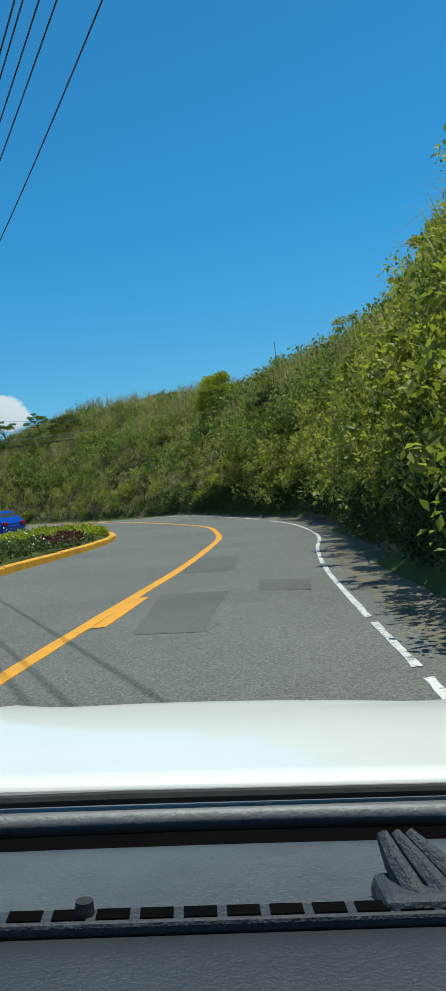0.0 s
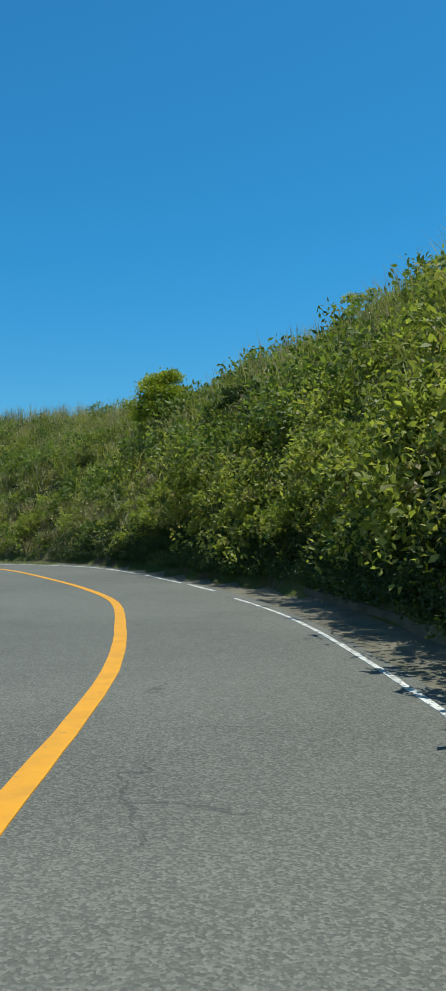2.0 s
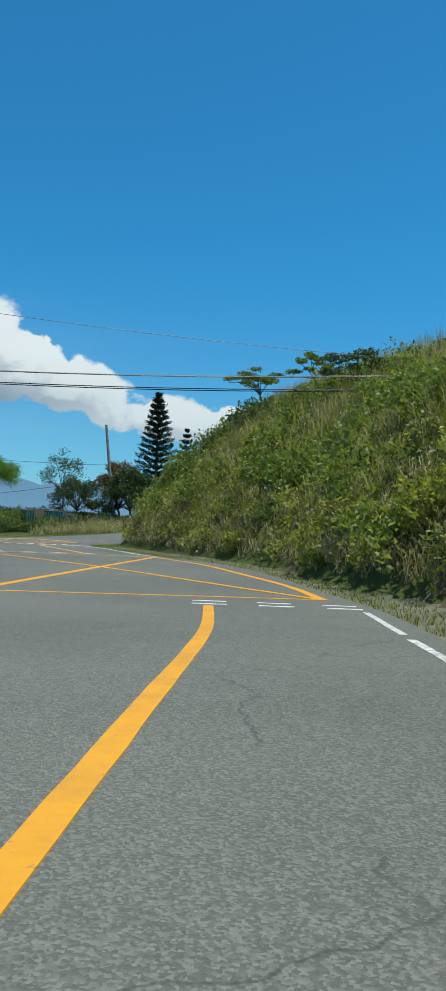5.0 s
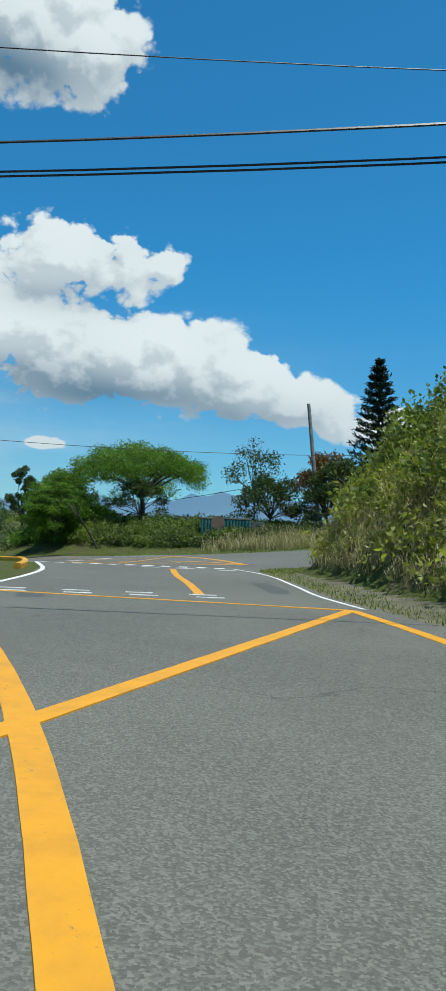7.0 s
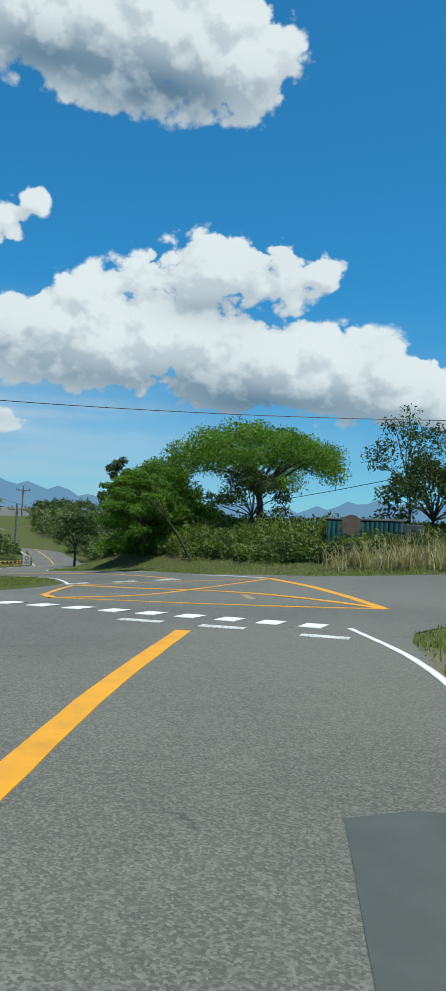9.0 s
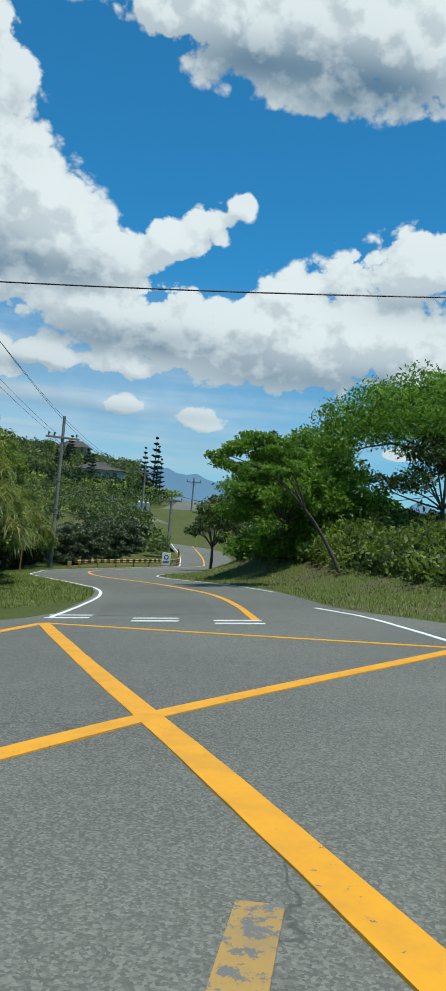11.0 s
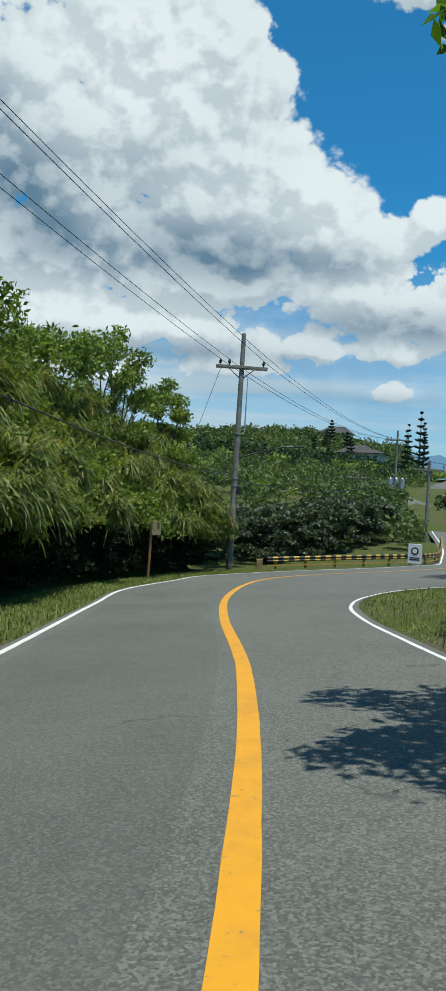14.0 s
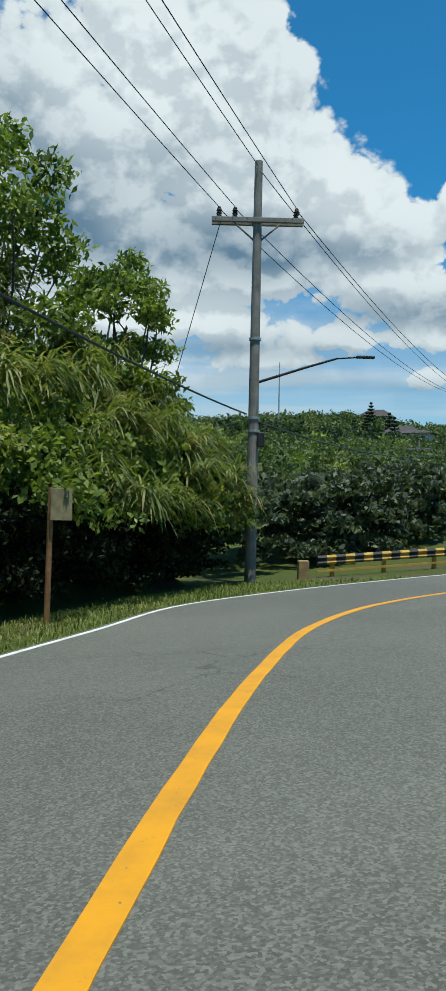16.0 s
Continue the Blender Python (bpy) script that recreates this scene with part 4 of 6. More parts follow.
def tree(name, base, height, spread, fork, mat, label, pads=26, per=260, leaf=0.16, flat=0.28, low=0.5, trunk=0.16, lean=(0, 0), group="", dome=True, pad=0.24, width=0.42, limbs=2):
    """A branching tree: tapered trunk, limbs to every pad of leaves, and an uneven airy crown."""
    z0 = float(land(base[0], base[1])) - 0.15
    th = thing(name, Matrix.Translation((base[0], base[1], z0)), label, "tree", group)
    f = np.array([lean[0] * fork, lean[1] * fork, fork])
    bm = bmesh.new()
    path = limb_path((0, 0, 0), f, 0.04)
    tube(bm, path, np.linspace(trunk, trunk * 0.7, len(path)), 9)
    centres = []
    for i in range(pads):
        a, q = i * 2.399 + rng.uniform(-0.3, 0.3), math.sqrt((i + 0.5) / pads)
        r = spread * q * rng.uniform(0.82, 1.08)
        top = height * (low + (1 - low) * (math.sqrt(max(0.0, 1 - (0.93 * q) ** 2)) if dome else rng.uniform(0.3, 1.0)))
        z = top * rng.uniform(0.86, 1.0) - (rng.uniform(0, 0.3) * height * (1 - low) if i % 3 == 0 else 0)
        centres.append((r * math.cos(a) + lean[0] * height, r * math.sin(a) + lean[1] * height, z))
    for i, c in enumerate(centres):
        if i % limbs == 0:
            p = limb_path(f, np.array(c) - np.array([0, 0, 0.2]), 0.07)
            tube(bm, p, np.linspace(trunk * 0.5, 0.015, len(p)), 6)
    part("trunk", bm, BARK, th)
    c = np.repeat(np.array(centres), per, axis=0)
    d = unit(rng.normal(size=c.shape)) * rng.uniform(0.2, 1.0, (len(c), 1)) ** 0.6
    c = c + d * spread * pad * np.array([1.25, 1.25, 1.25 * flat / pad * 0.24 * 2]) * rng.uniform(0.7, 1.15, (len(c), 1))
    part("crown", quads("crown", leaves(c, leaf * rng.uniform(0.6, 1.3, len(c)), width, 0.9, out=0.4 * d), mat), mat, th)
    return th


def conifer(name, base, height, spread, label, mat=PINE, tiers=16, group="", needle=0.35):
    """A tiered pine: straight stem, whorls of upswept boughs set apart."""
    z0 = float(land(base[0], base[1])) - 0.2
    th = thing(name, Matrix.Translation((base[0], base[1], z0)), label, "tree", group)
    bm = bmesh.new()
    rod(bm, (0, 0, 0), (0, 0, height), 0.02 * height, 0.01, 8)
    part("trunk", bm, BARK, th)
    c, o = [], []
    for k in range(tiers):
        t = k / (tiers - 1)
        z, r = height * (0.16 + 0.83 * t), spread * (1 - t) ** 0.8 + 0.12 * spread * 0.6
        for a in np.arange(7) * 2 * math.pi / 7 + k * 0.5 + rng.uniform(-0.1, 0.1, 7):
            for q in np.linspace(0.12, 1, 9):
                c.append((r * q * math.cos(a), r * q * math.sin(a), z + 0.30 * r * q ** 1.6))
                o.append((math.cos(a), math.sin(a), 0.5))
    c, o = np.repeat(np.array(c), 9, axis=0), np.repeat(np.array(o), 9, axis=0)
    c = c + rng.normal(0, 0.035 * spread, c.shape)
    part("crown", quads("crown", leaves(c, needle * rng.uniform(0.6, 1.2, len(c)) * spread / 2, 0.22, 0.3, out=1.2 * o), mat), mat, th)
    return th


tree("rain_tree", (-64.7, 106.6), 6.9, 6.0, 2.4, RAINLEAF, "broad umbrella-shaped rain tree with feathery green leaves", pads=84, per=420, leaf=0.2, flat=0.24, low=0.36, trunk=0.27, pad=0.16, limbs=4)
tree("round_tree", (0.3, 52.0), 3.4, 1.3, 1.0, BRIGHT, "round yellow-green tree on the crest of the bank", pads=44, per=240, leaf=0.12, flat=0.42, low=0.12, trunk=0.09, pad=0.36, width=0.6)
tree("crest_tree", (-20.8, 82.9), 3.5, 1.6, 2.0, LUSH, "thin flat-topped tree on the grassy crest", pads=16, per=120, leaf=0.17, flat=0.12, low=0.7, trunk=0.06, lean=(-0.18, 0.02))
tree("crest_tree", (-17.0, 80.6), 3.2, 1.2, 1.7, LUSH, "slender small tree leaning on the grassy crest", pads=14, per=110, leaf=0.17, flat=0.14, low=0.6, trunk=0.05, lean=(-0.1, 0.05))
tree("crest_tree", (-14.0, 77.5), 2.4, 1.7, 1.0, DARKLEAF, "dark leafy small tree among grass on the crest", pads=14, per=130, leaf=0.16, flat=0.2, low=0.5, trunk=0.05)
tree("crest_tree", (3.0, 41.4), 2.0, 1.0, 0.9, DARKLEAF, "dark open twiggy small tree above the shrubs", pads=14, per=90, leaf=0.14, flat=0.2, low=0.4, trunk=0.04)
tree("crest_tree", (7.5, 43.0), 2.3, 1.3, 0.8, SHRUB, "open twiggy small tree above the shrubs", pads=12, per=80, leaf=0.14, flat=0.2, low=0.4, trunk=0.04)
tree("slope_tree", (6.8, 22.0), 1.4, 1.0, 0.7, SHRUB, "leafy young tree growing on the steep slope", pads=22, per=130, leaf=0.15, flat=0.3, low=0.3, trunk=0.06)
tree("slope_tree", (7.8, 28.5), 1.4, 1.1, 0.7, SHRUB, "leafy young tree growing on the steep slope", pads=22, per=130, leaf=0.15, flat=0.3, low=0.3, trunk=0.06)
conifer("norfolk_pine", (-43.3, 109.4), 12.6, 2.5, "tall dark tiered pine behind the bank", tiers=19)
conifer("norfolk_pine", (-40.5, 110.2), 9.0, 1.7, "smaller dark tiered pine beside the tall one", tiers=14)
tree("russet_tree", (-45.6, 106.5), 6.2, 2.3, 1.6, RUSSET, "tree with browning leaves beside the leaning pole", pads=34, per=190, leaf=0.24, flat=0.4, low=0.15, trunk=0.14)
tree("russet_tree", (-43.0, 104.5), 5.2, 2.4, 1.4, DARKLEAF, "dark leafy tree under the pines", pads=34, per=190, leaf=0.24, flat=0.4, low=0.1, trunk=0.14)
tree("gum_tree", (-50.5, 104.5), 6.6, 2.4, 2.6, DARKLEAF, "thin gum tree with sparse leaves and open twigs", pads=30, per=60, leaf=0.2, flat=0.35, low=0.3, trunk=0.08)
tree("gum_tree", (-47.4, 102.5), 4.2, 2.3, 1.2, DARKLEAF, "bushy dark tree at the edge of the drop", pads=34, per=170, leaf=0.2, flat=0.4, low=0.1, trunk=0.1)
# trees on the lawn bank by the last road
tree("bank_tree", (-60.4, 98.4), 4.9, 1.7, 2.2, RAINLEAF, "feathery small tree leaning out and casting shade on the road", limbs=5, pads=24, per=300, leaf=0.16, flat=0.2, low=0.6, trunk=0.08, lean=(-0.2, -0.64))
tree("bank_tree", (-66.8, 99.4), 5.0, 2.5, 1.6, RAINLEAF, "feathery bright green tree leaning over the road", pads=64, per=300, limbs=5, leaf=0.19, flat=0.26, low=0.14, trunk=0.10, lean=(0.05, -0.06))
tree("bank_tree", (-70.6, 102.5), 5.4, 2.9, 1.6, RAINLEAF, "bushy bright green tree on the lawn bank", pads=48, per=260, leaf=0.2, flat=0.3, low=0.12, trunk=0.12)
tree("bank_tree", (-74.0, 104.5), 5.0, 2.5, 1.5, RAINLEAF, "bushy bright green tree on the lawn bank", pads=40, per=240, leaf=0.2, flat=0.3, low=0.12, trunk=0.11)
tree("bank_tree", (-79.1, 104.6), 8.4, 1.5, 3.4, DARKLEAF, "tall narrow tree behind the lawn", pads=28, per=160, leaf=0.24, flat=0.4, low=0.3, trunk=0.12)
tree("twin_trunk_tree", (-84.0, 103.6), 4.4, 1.8, 1.6, DARKLEAF, "small dark tree with twin trunks in the lawn corner", pads=22, per=150, leaf=0.22, flat=0.35, low=0.35, trunk=0.11)
tree("bank_tree", (-61.5, 103.5), 4.2, 2.4, 1.2, DARKLEAF, "dark bushy tree in the shade of the rain tree", pads=22, per=170, leaf=0.2, flat=0.3, low=0.2, trunk=0.09)

# growth on the lawn bank
s = rng.uniform(55, 76, 260)
d = rng.uniform(3.4, 7.5, 260)
spots = rooted(along(VERGE, s, d))
spots[:, 2] += rng.uniform(0, 1.0, 260) * np.clip((d - 3.5) * 0.8, 0.2, 2.6)
stuff("bank_top_bushes", quads("bank_top_bushes", bushes(spots, rng.uniform(0.6, 1.3, len(s)), 11, 18, 0.2), RAINLEAF), "thick green bushes at the top of the lawn", "bushes")
s, d = rng.uniform(36, 57, 150), rng.uniform(3.6, 8.5, 150)
stuff("verge_bushes", quads("verge_bushes", bushes(rooted(along(VERGE, s, d), -0.1), rng.uniform(0.6, 1.5, 150), 14, 22, 0.19), LUSH), "loose green bushes round the foot of the rain tree", "bushes")
s = rng.uniform(30, 82, 620)
d = rng.uniform(5.5, 13.0, 620)
spots = rooted(along(VERGE, s, d))
stuff("lawn_bank_bushes", quads("lawn_bank_bushes", shrubs(spots, rng.uniform(0.5, 1.25, len(s)), 110, 0.19), DARKLEAF), "green bushes along the top of the lawn bank", "bushes")
# undergrowth whose dark leaf colour stands for the shade of the trees
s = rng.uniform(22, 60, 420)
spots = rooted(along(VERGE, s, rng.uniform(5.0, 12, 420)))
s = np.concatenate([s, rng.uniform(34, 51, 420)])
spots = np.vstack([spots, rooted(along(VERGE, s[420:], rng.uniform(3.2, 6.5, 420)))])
stuff("shade_undergrowth", quads("shade_undergrowth", bushes(spots, rng.uniform(0.3, 0.85, len(s)), 8, 14, 0.15), DARKLEAF), "undergrowth under the trees, shade put into its dark leaf colour", "undergrowth")
s = np.concatenate([rng.uniform(6, 36, 420), rng.uniform(66, 69, 25)])
spots = rooted(along(VERGE, s, np.where(s > 60, rng.uniform(4.5, 6, len(s)), rng.uniform(1.2, 7, len(s)))))
root = np.repeat(spots, 22, axis=0) + rng.normal(0, 0.2, (22 * len(spots), 3)) * np.array([1, 1, 0.2])
n = len(root)
stuff("verge_straw", strips("verge_straw", blades(root, rng.uniform(0.4, 1.2, n), rng.uniform(0.2, 0.9, n), 0.03), DRYGRASS), "tall yellowing grass on the verge by the junction", "grass")


def turf(name, line, lo, hi, dlo, dhi, n, label, right=True):
    s, d = rng.uniform(lo, hi, n), rng.uniform(dlo, dhi, n)
    xy = along(line, s, d)
    xy = xy[~inside(EDGE, xy[:, 0], xy[:, 1])]
    root = rooted(xy, -0.02)
    k = len(root)
    stuff(name, strips(name, blades(root, rng.uniform(0.05, 0.16, k), rng.uniform(0.2, 1.0, k), 0.018, seg=3), TURF), label, "grass")


TURF = foliage("turf_blades", (0.065, 0.1, 0.018), (0.15, 0.19, 0.038), (0.25, 0.265, 0.07), 0.5)
turf("lawn", VERGE, 26, 84, -0.6, 9.0, 52000, "sunlit mown lawn sloping up from the road")
turf("shoulder_turf", BANK, 112, 172, -2.2, 0.4, 30000, "short green grass between the edge line and the bank")
turf("roadside_turf", LEFT_HILL, 5, 56, -0.3, 5.5, 62000, "mown green turf between the road edge and the bushes")

# ---------------------------------------------------------------- the tall hedge beside the last bend
LUSH2 = foliage("hedge_leaf", (0.035, 0.062, 0.013), (0.14, 0.2, 0.036), (0.36, 0.42, 0.1), 0.7, glow=0.38)
REED = foliage("reed_blades", (0.055, 0.085, 0.022), (0.16, 0.20, 0.055), (0.40, 0.40, 0.18), 0.9, glow=0.42, dry=(0.36, 0.26, 0.14))


def overhang(n, lo, hi, out, deep, low, high, power=0.7):
    """Spots on the swelling face of the thicket: low ones lean out over the verge, high ones stand back."""
    s, u = rng.uniform(lo, hi, n), rng.uniform(0, 1, n)
    xy = along(LEFT_HILL, s, out - deep * u)
    top = high * np.interp(s, [22, 36, 46, 57], [1.36, 1.32, 1.2, 1.0])
    z = road_height(xy[:, 0], xy[:, 1]) + low + (top - low) * u ** power + 0.5 * wavy(xy[:, 0], xy[:, 1], 0.9, 4.0) * u + rng.normal(0, 0.12, n)
    return np.column_stack([xy, z])


def sprays(spots, per, length, width):
    """Sprays of broad ribbon leaves: every spot throws its leaves one way, fanned out and drooping."""
    n = len(spots)
    heading, wide = np.repeat(rng.normal(1.6, 1.1, n), per), rng.normal(0, 0.6, n * per)
    root = np.repeat(spots, per, axis=0) + rng.normal(0, 0.09, (n * per, 3))
    a = heading + wide
    o, side = np.column_stack([np.cos(a), np.sin(a), 0 * a]), np.column_stack([-np.sin(a), np.cos(a), 0 * a])
    ln = np.repeat(rng.uniform(0.75, 1.3, n), per) * length * rng.uniform(0.6, 1.15, n * per)
    rise, fall = rng.uniform(0.25, 1.0, n * per), rng.uniform(0.4, 1.1, n * per)
    v = np.empty((n * per, 6, 2, 3))
    for k in range(6):
        t = k / 5
        p = root + o * (ln * 0.72 * t)[:, None]
        p[:, 2] += ln * (rise * t - fall * t ** 2.2)
        w = (width * (0.35 + 1.9 * t) * (1 - t) ** 0.75 + 0.002) * side
        v[:, k, 0], v[:, k, 1] = p + w, p - w
    return v


spots = overhang(900, 15, 58, -0.1, 4.6, 1.5, 5.6)
stuff("hedge_bushes", quads("hedge_bushes", bushes(spots, rng.uniform(0.5, 1.15, len(spots)), 10, 18, 0.18), LUSH2), "dense green bushes rising above the roadside", "bushes")
spots = overhang(420, 14, 57, 0.1, 4.0, 1.9, 6.3, 0.85)
stuff("hedge_shrubs", quads("hedge_shrubs", shrubs(spots, rng.uniform(0.35, 0.75, len(spots)), 130, 0.15, width=0.4), SHRUB), "lighter leafy shrubs among the reeds", "bushes")
knots = overhang(180, 13, 57, 0.45, 3.9, 1.8, 6.4, 0.85)
knots = knots[np.hypot(knots[:, 0] + 87.4, knots[:, 1] - 92.5) > 1.3]
spots = np.repeat(knots, 7, axis=0) + rng.normal(0, 0.2, (7 * len(knots), 3)) * np.array([1.3, 1, 0.9])
stuff("hedge_reeds", strips("hedge_reeds", sprays(spots, 20, 0.9, 0.028), REED), "arching broad tiger grass drooping out of the thicket", "reeds")
# growth under the overhang, its shade carried by the near-black leaf colour
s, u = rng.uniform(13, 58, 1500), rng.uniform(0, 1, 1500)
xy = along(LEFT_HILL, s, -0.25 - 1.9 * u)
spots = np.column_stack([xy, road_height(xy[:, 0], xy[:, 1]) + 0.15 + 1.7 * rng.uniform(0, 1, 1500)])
stuff("thicket_foot", quads("thicket_foot", shrubs(spots, rng.uniform(0.3, 0.65, len(s)), 70, 0.14), SHADE_LEAF), "undergrowth below the thicket, deep shade put into its dark leaves", "undergrowth")
for x, y, h, r, lab in ((-76.5, 86.4, 8.2, 2.7, "tall leafy tree rising out of the hedge"), (-81.5, 87.4, 7.6, 2.4, "tall leafy tree rising out of the hedge"),
                        (-87.5, 89.2, 7.5, 2.3, "leafy tree with pale blossom above the hedge"), (-92.6, 91.3, 8.4, 2.2, "leafy tree with pale blossom above the hedge"),
                        (-97.8, 93.6, 7.2, 2.0, "dark leafy tree behind the utility pole"), (-71.0, 85.6, 5.6, 2.4, "tall leafy tree rising out of the hedge")):
    tree("hedge_tree", (x, y - 1.2), h - 0.2, r, 1.6, LUSH2, lab, pads=28, per=210, leaf=0.22, flat=0.35, low=0.25, trunk=0.1, group="trees in the hedge")

# hedge behind the barrier and the woods beyond
line = np.array([(-100.2, 95.6), (-102.0, 98.5), (-105.5, 102.5), (-109.5, 105.8), (-114.5, 109.0)])
s = rng.uniform(0, 20, 330)
spots = rooted(along(line, s, -rng.uniform(-0.6, 3.5, 330)))
spots[:, 2] += rng.uniform(0, 2.5, 330)
stuff("grey_hedge", quads("grey_hedge", shrubs(spots, rng.uniform(0.55, 0.95, len(s)), 130, 0.26, width=0.6),
                         foliage("grey_leaf", (0.025, 0.036, 0.02), (0.075, 0.1, 0.055), (0.2, 0.225, 0.15), 0.8)), "broad grey-green bushes behind the striped barrier", "bushes")
FAR_ROAD = curve_through([(-96, 107.5), (-106, 112.6), (-120, 117), (-135, 120.5), (-150, 125.2), (-172, 136), (-195, 146), (-225, 150)], 4)
FAR_LEAF = foliage("far_leaf", (0.035, 0.06, 0.022), (0.095, 0.135, 0.042), (0.22, 0.25, 0.085), 0.08)


def woods(name, n, xlo, xhi, ylo, yhi, r, leaf, count, label, mat=None, seed=5.0, cut=-0.9):
    x, y = rng.uniform(xlo, xhi, n), rng.uniform(ylo, yhi, n)
    dr, _ = off_line(FAR_ROAD, x, y)
    ok = (np.abs(dr) > 3.4 + 0.45 * r) & (wavy(x, y, 0.06, seed) > cut) & ~inside(EDGE, x, y)
    spots = rooted(np.column_stack([x[ok], y[ok]]), 0.3 * r)
    stuff(name, quads(name, shrubs(spots, r * rng.uniform(0.6, 1.4, len(spots)), count, leaf, 0.95), mat or FAR_LEAF), label, "woods")


woods("road_slope_woods", 620, -150, -84, 108, 140, 1.5, 0.4, 130, "leafy trees and bushes on the slope beside the climbing road")
FIELD = foliage("field_leaf", (0.10, 0.14, 0.03), (0.22, 0.28, 0.06), (0.36, 0.40, 0.12), 0.1, glow=0.35)
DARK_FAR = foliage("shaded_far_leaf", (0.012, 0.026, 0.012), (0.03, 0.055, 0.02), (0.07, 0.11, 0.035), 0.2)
woods("near_woods", 800, -200, -115, 70, 165, 1.5, 0.42, 110, "wooded slope rising behind the barrier")
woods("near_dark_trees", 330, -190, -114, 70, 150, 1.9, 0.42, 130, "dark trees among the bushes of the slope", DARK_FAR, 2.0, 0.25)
woods("near_light_bushes", 420, -200, -114, 70, 160, 1.1, 0.35, 90, "light green bushes among the darker trees", FIELD, 11.0, 0.1)
woods("far_fields", 1700, -335, -196, 70, 190, 1.5, 0.7, 60, "yellow-green fields and scrub on the far slope", FIELD, 9.0, -0.35)
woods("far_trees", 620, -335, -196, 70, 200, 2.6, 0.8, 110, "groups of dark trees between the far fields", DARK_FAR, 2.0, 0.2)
woods("far_woods", 1500, -470, -330, 60, 290, 4.0, 1.2, 90, "rolling wooded slopes across the valley")

# ---------------------------------------------------------------- kerbs and islands


def sweep(name, line, profile, mat, parent=None, lift=0.0, base=None, closed_ends=True):
    """A bar of the given (across, up) profile along a line of plan points, laid on the ground."""
    bm = bmesh.new()
    line = np.asarray(line)
    d = unit(np.gradient(line, axis=0))
    z = (road_height if base is None else base)(line[:, 0], line[:, 1]) + lift
    rings = [[bm.verts.new((p[0] + e[1] * a, p[1] - e[0] * a, h + u)) for a, u in profile] for p, e, h in zip(line, d, z)]
    k = len(profile)
    for r0, r1 in zip(rings, rings[1:]):
        for i in range(k):
            bm.faces.new((r0[i], r1[i], r1[(i + 1) % k], r0[(i + 1) % k]))
    bm.faces.new(rings[0])
    bm.faces.new(rings[-1][::-1])
    bmesh.ops.recalc_face_normals(bm, faces=bm.faces)
    return part(name, bm, mat, parent)


KERB_SHAPE = [(0.0, -0.1), (0.0, 0.13), (-0.03, 0.16), (-0.17, 0.16), (-0.2, 0.13), (-0.2, -0.1)]
island_edge = curve_through([(-5.4, -40), (-4.8, 5), (-4.5, 16), (-4.15, 19), (-3.75, 22.5), (-3.65, 26), (-4.0, 29.5), (-4.9, 33), (-6.0, 36.2), (-6.9, 38.4), (-7.4, 38.9),
                             (-7.9, 38.6), (-8.5, 36.4), (-9.4, 31), (-10, 22), (-10.5, 8)], 0.4)
kerb = thing("kerb", Matrix(), "yellow-painted concrete kerb round the planted island", "kerb", kind="structure")
run = np.concatenate([[0], np.cumsum(np.hypot(*np.diff(island_edge, axis=0).T))])
for k in range(int(run[-1] // 1.2)):
    ends = np.linspace(k * 1.2 + 0.008, (k + 1) * 1.2 - 0.008, 4)
    if ends[0] < 34:
        continue
    seg = np.column_stack([np.interp(ends, run, island_edge[:, 0]), np.interp(ends, run, island_edge[:, 1])])
    sweep("kerb_stone", seg, KERB_SHAPE, KERB, kerb, rng.normal(0, 0.004))
second = curve_through([(-28.9, 68.6), (-31.0, 70.6), (-33.0, 72.5), (-36, 74.9), (-38.6, 76.3), (-40.0, 76.6), (-41.8, 75.2)], 0.4)
kerb2 = thing("kerb", Matrix(), "yellow-painted kerb at the nose of the junction island", "kerb", kind="structure")
run = np.concatenate([[0], np.cumsum(np.hypot(*np.diff(second, axis=0).T))])
for k in range(5, int(run[-1] // 1.2)):
    ends = np.linspace(k * 1.2 + 0.008, (k + 1) * 1.2 - 0.008, 4)
    seg = np.column_stack([np.interp(ends, run, second[:, 0]), np.interp(ends, run, second[:, 1])])
    sweep("kerb_stone", seg, [(-a, u) for a, u in KERB_SHAPE], KERB, kerb2, rng.normal(0, 0.004))
MOSSY = surface("mossy_concrete", (0.03, 0.035, 0.022), (0.1, 0.1, 0.075), 1.5, 40, 0.95, stain=(0.03, 0.045, 0.015))
sweep("gutter_wall", curve_through([(2.3, -20), (2.3, 4), (2.42, 9), (2.52, 11.5), (2.85, 17), (3.2, 22), (3.3, 26.7), (2.95, 33)], 0.8),
      [(-0.08, -0.2), (-0.05, 0.2), (0.2, 0.22), (0.3, -0.2)], MOSSY)
tagged(bpy.data.objects["gutter_wall"], "low mossy concrete gutter wall at the foot of the bank", "wall", kind="structure")

xy = np.column_stack([rng.uniform(-10.3, -3.9, 900), rng.uniform(4, 38.5, 900)])
d, s = off_line(island_edge, xy[:, 0], xy[:, 1])
xy = xy[(d < -0.45) & ~inside(EDGE, xy[:, 0], xy[:, 1])]
tip = xy[:, 1] > 26.5
stuff("island_shrubs", quads("island_shrubs", shrubs(rooted(xy[~tip], 0.1), rng.uniform(0.22, 0.42, (~tip).sum()), 80, 0.09),
                             foliage("island_leaf", (0.03, 0.05, 0.015), (0.08, 0.11, 0.03), (0.19, 0.2, 0.07), 0.9)), "low planted shrubs on the traffic island", "shrubs")
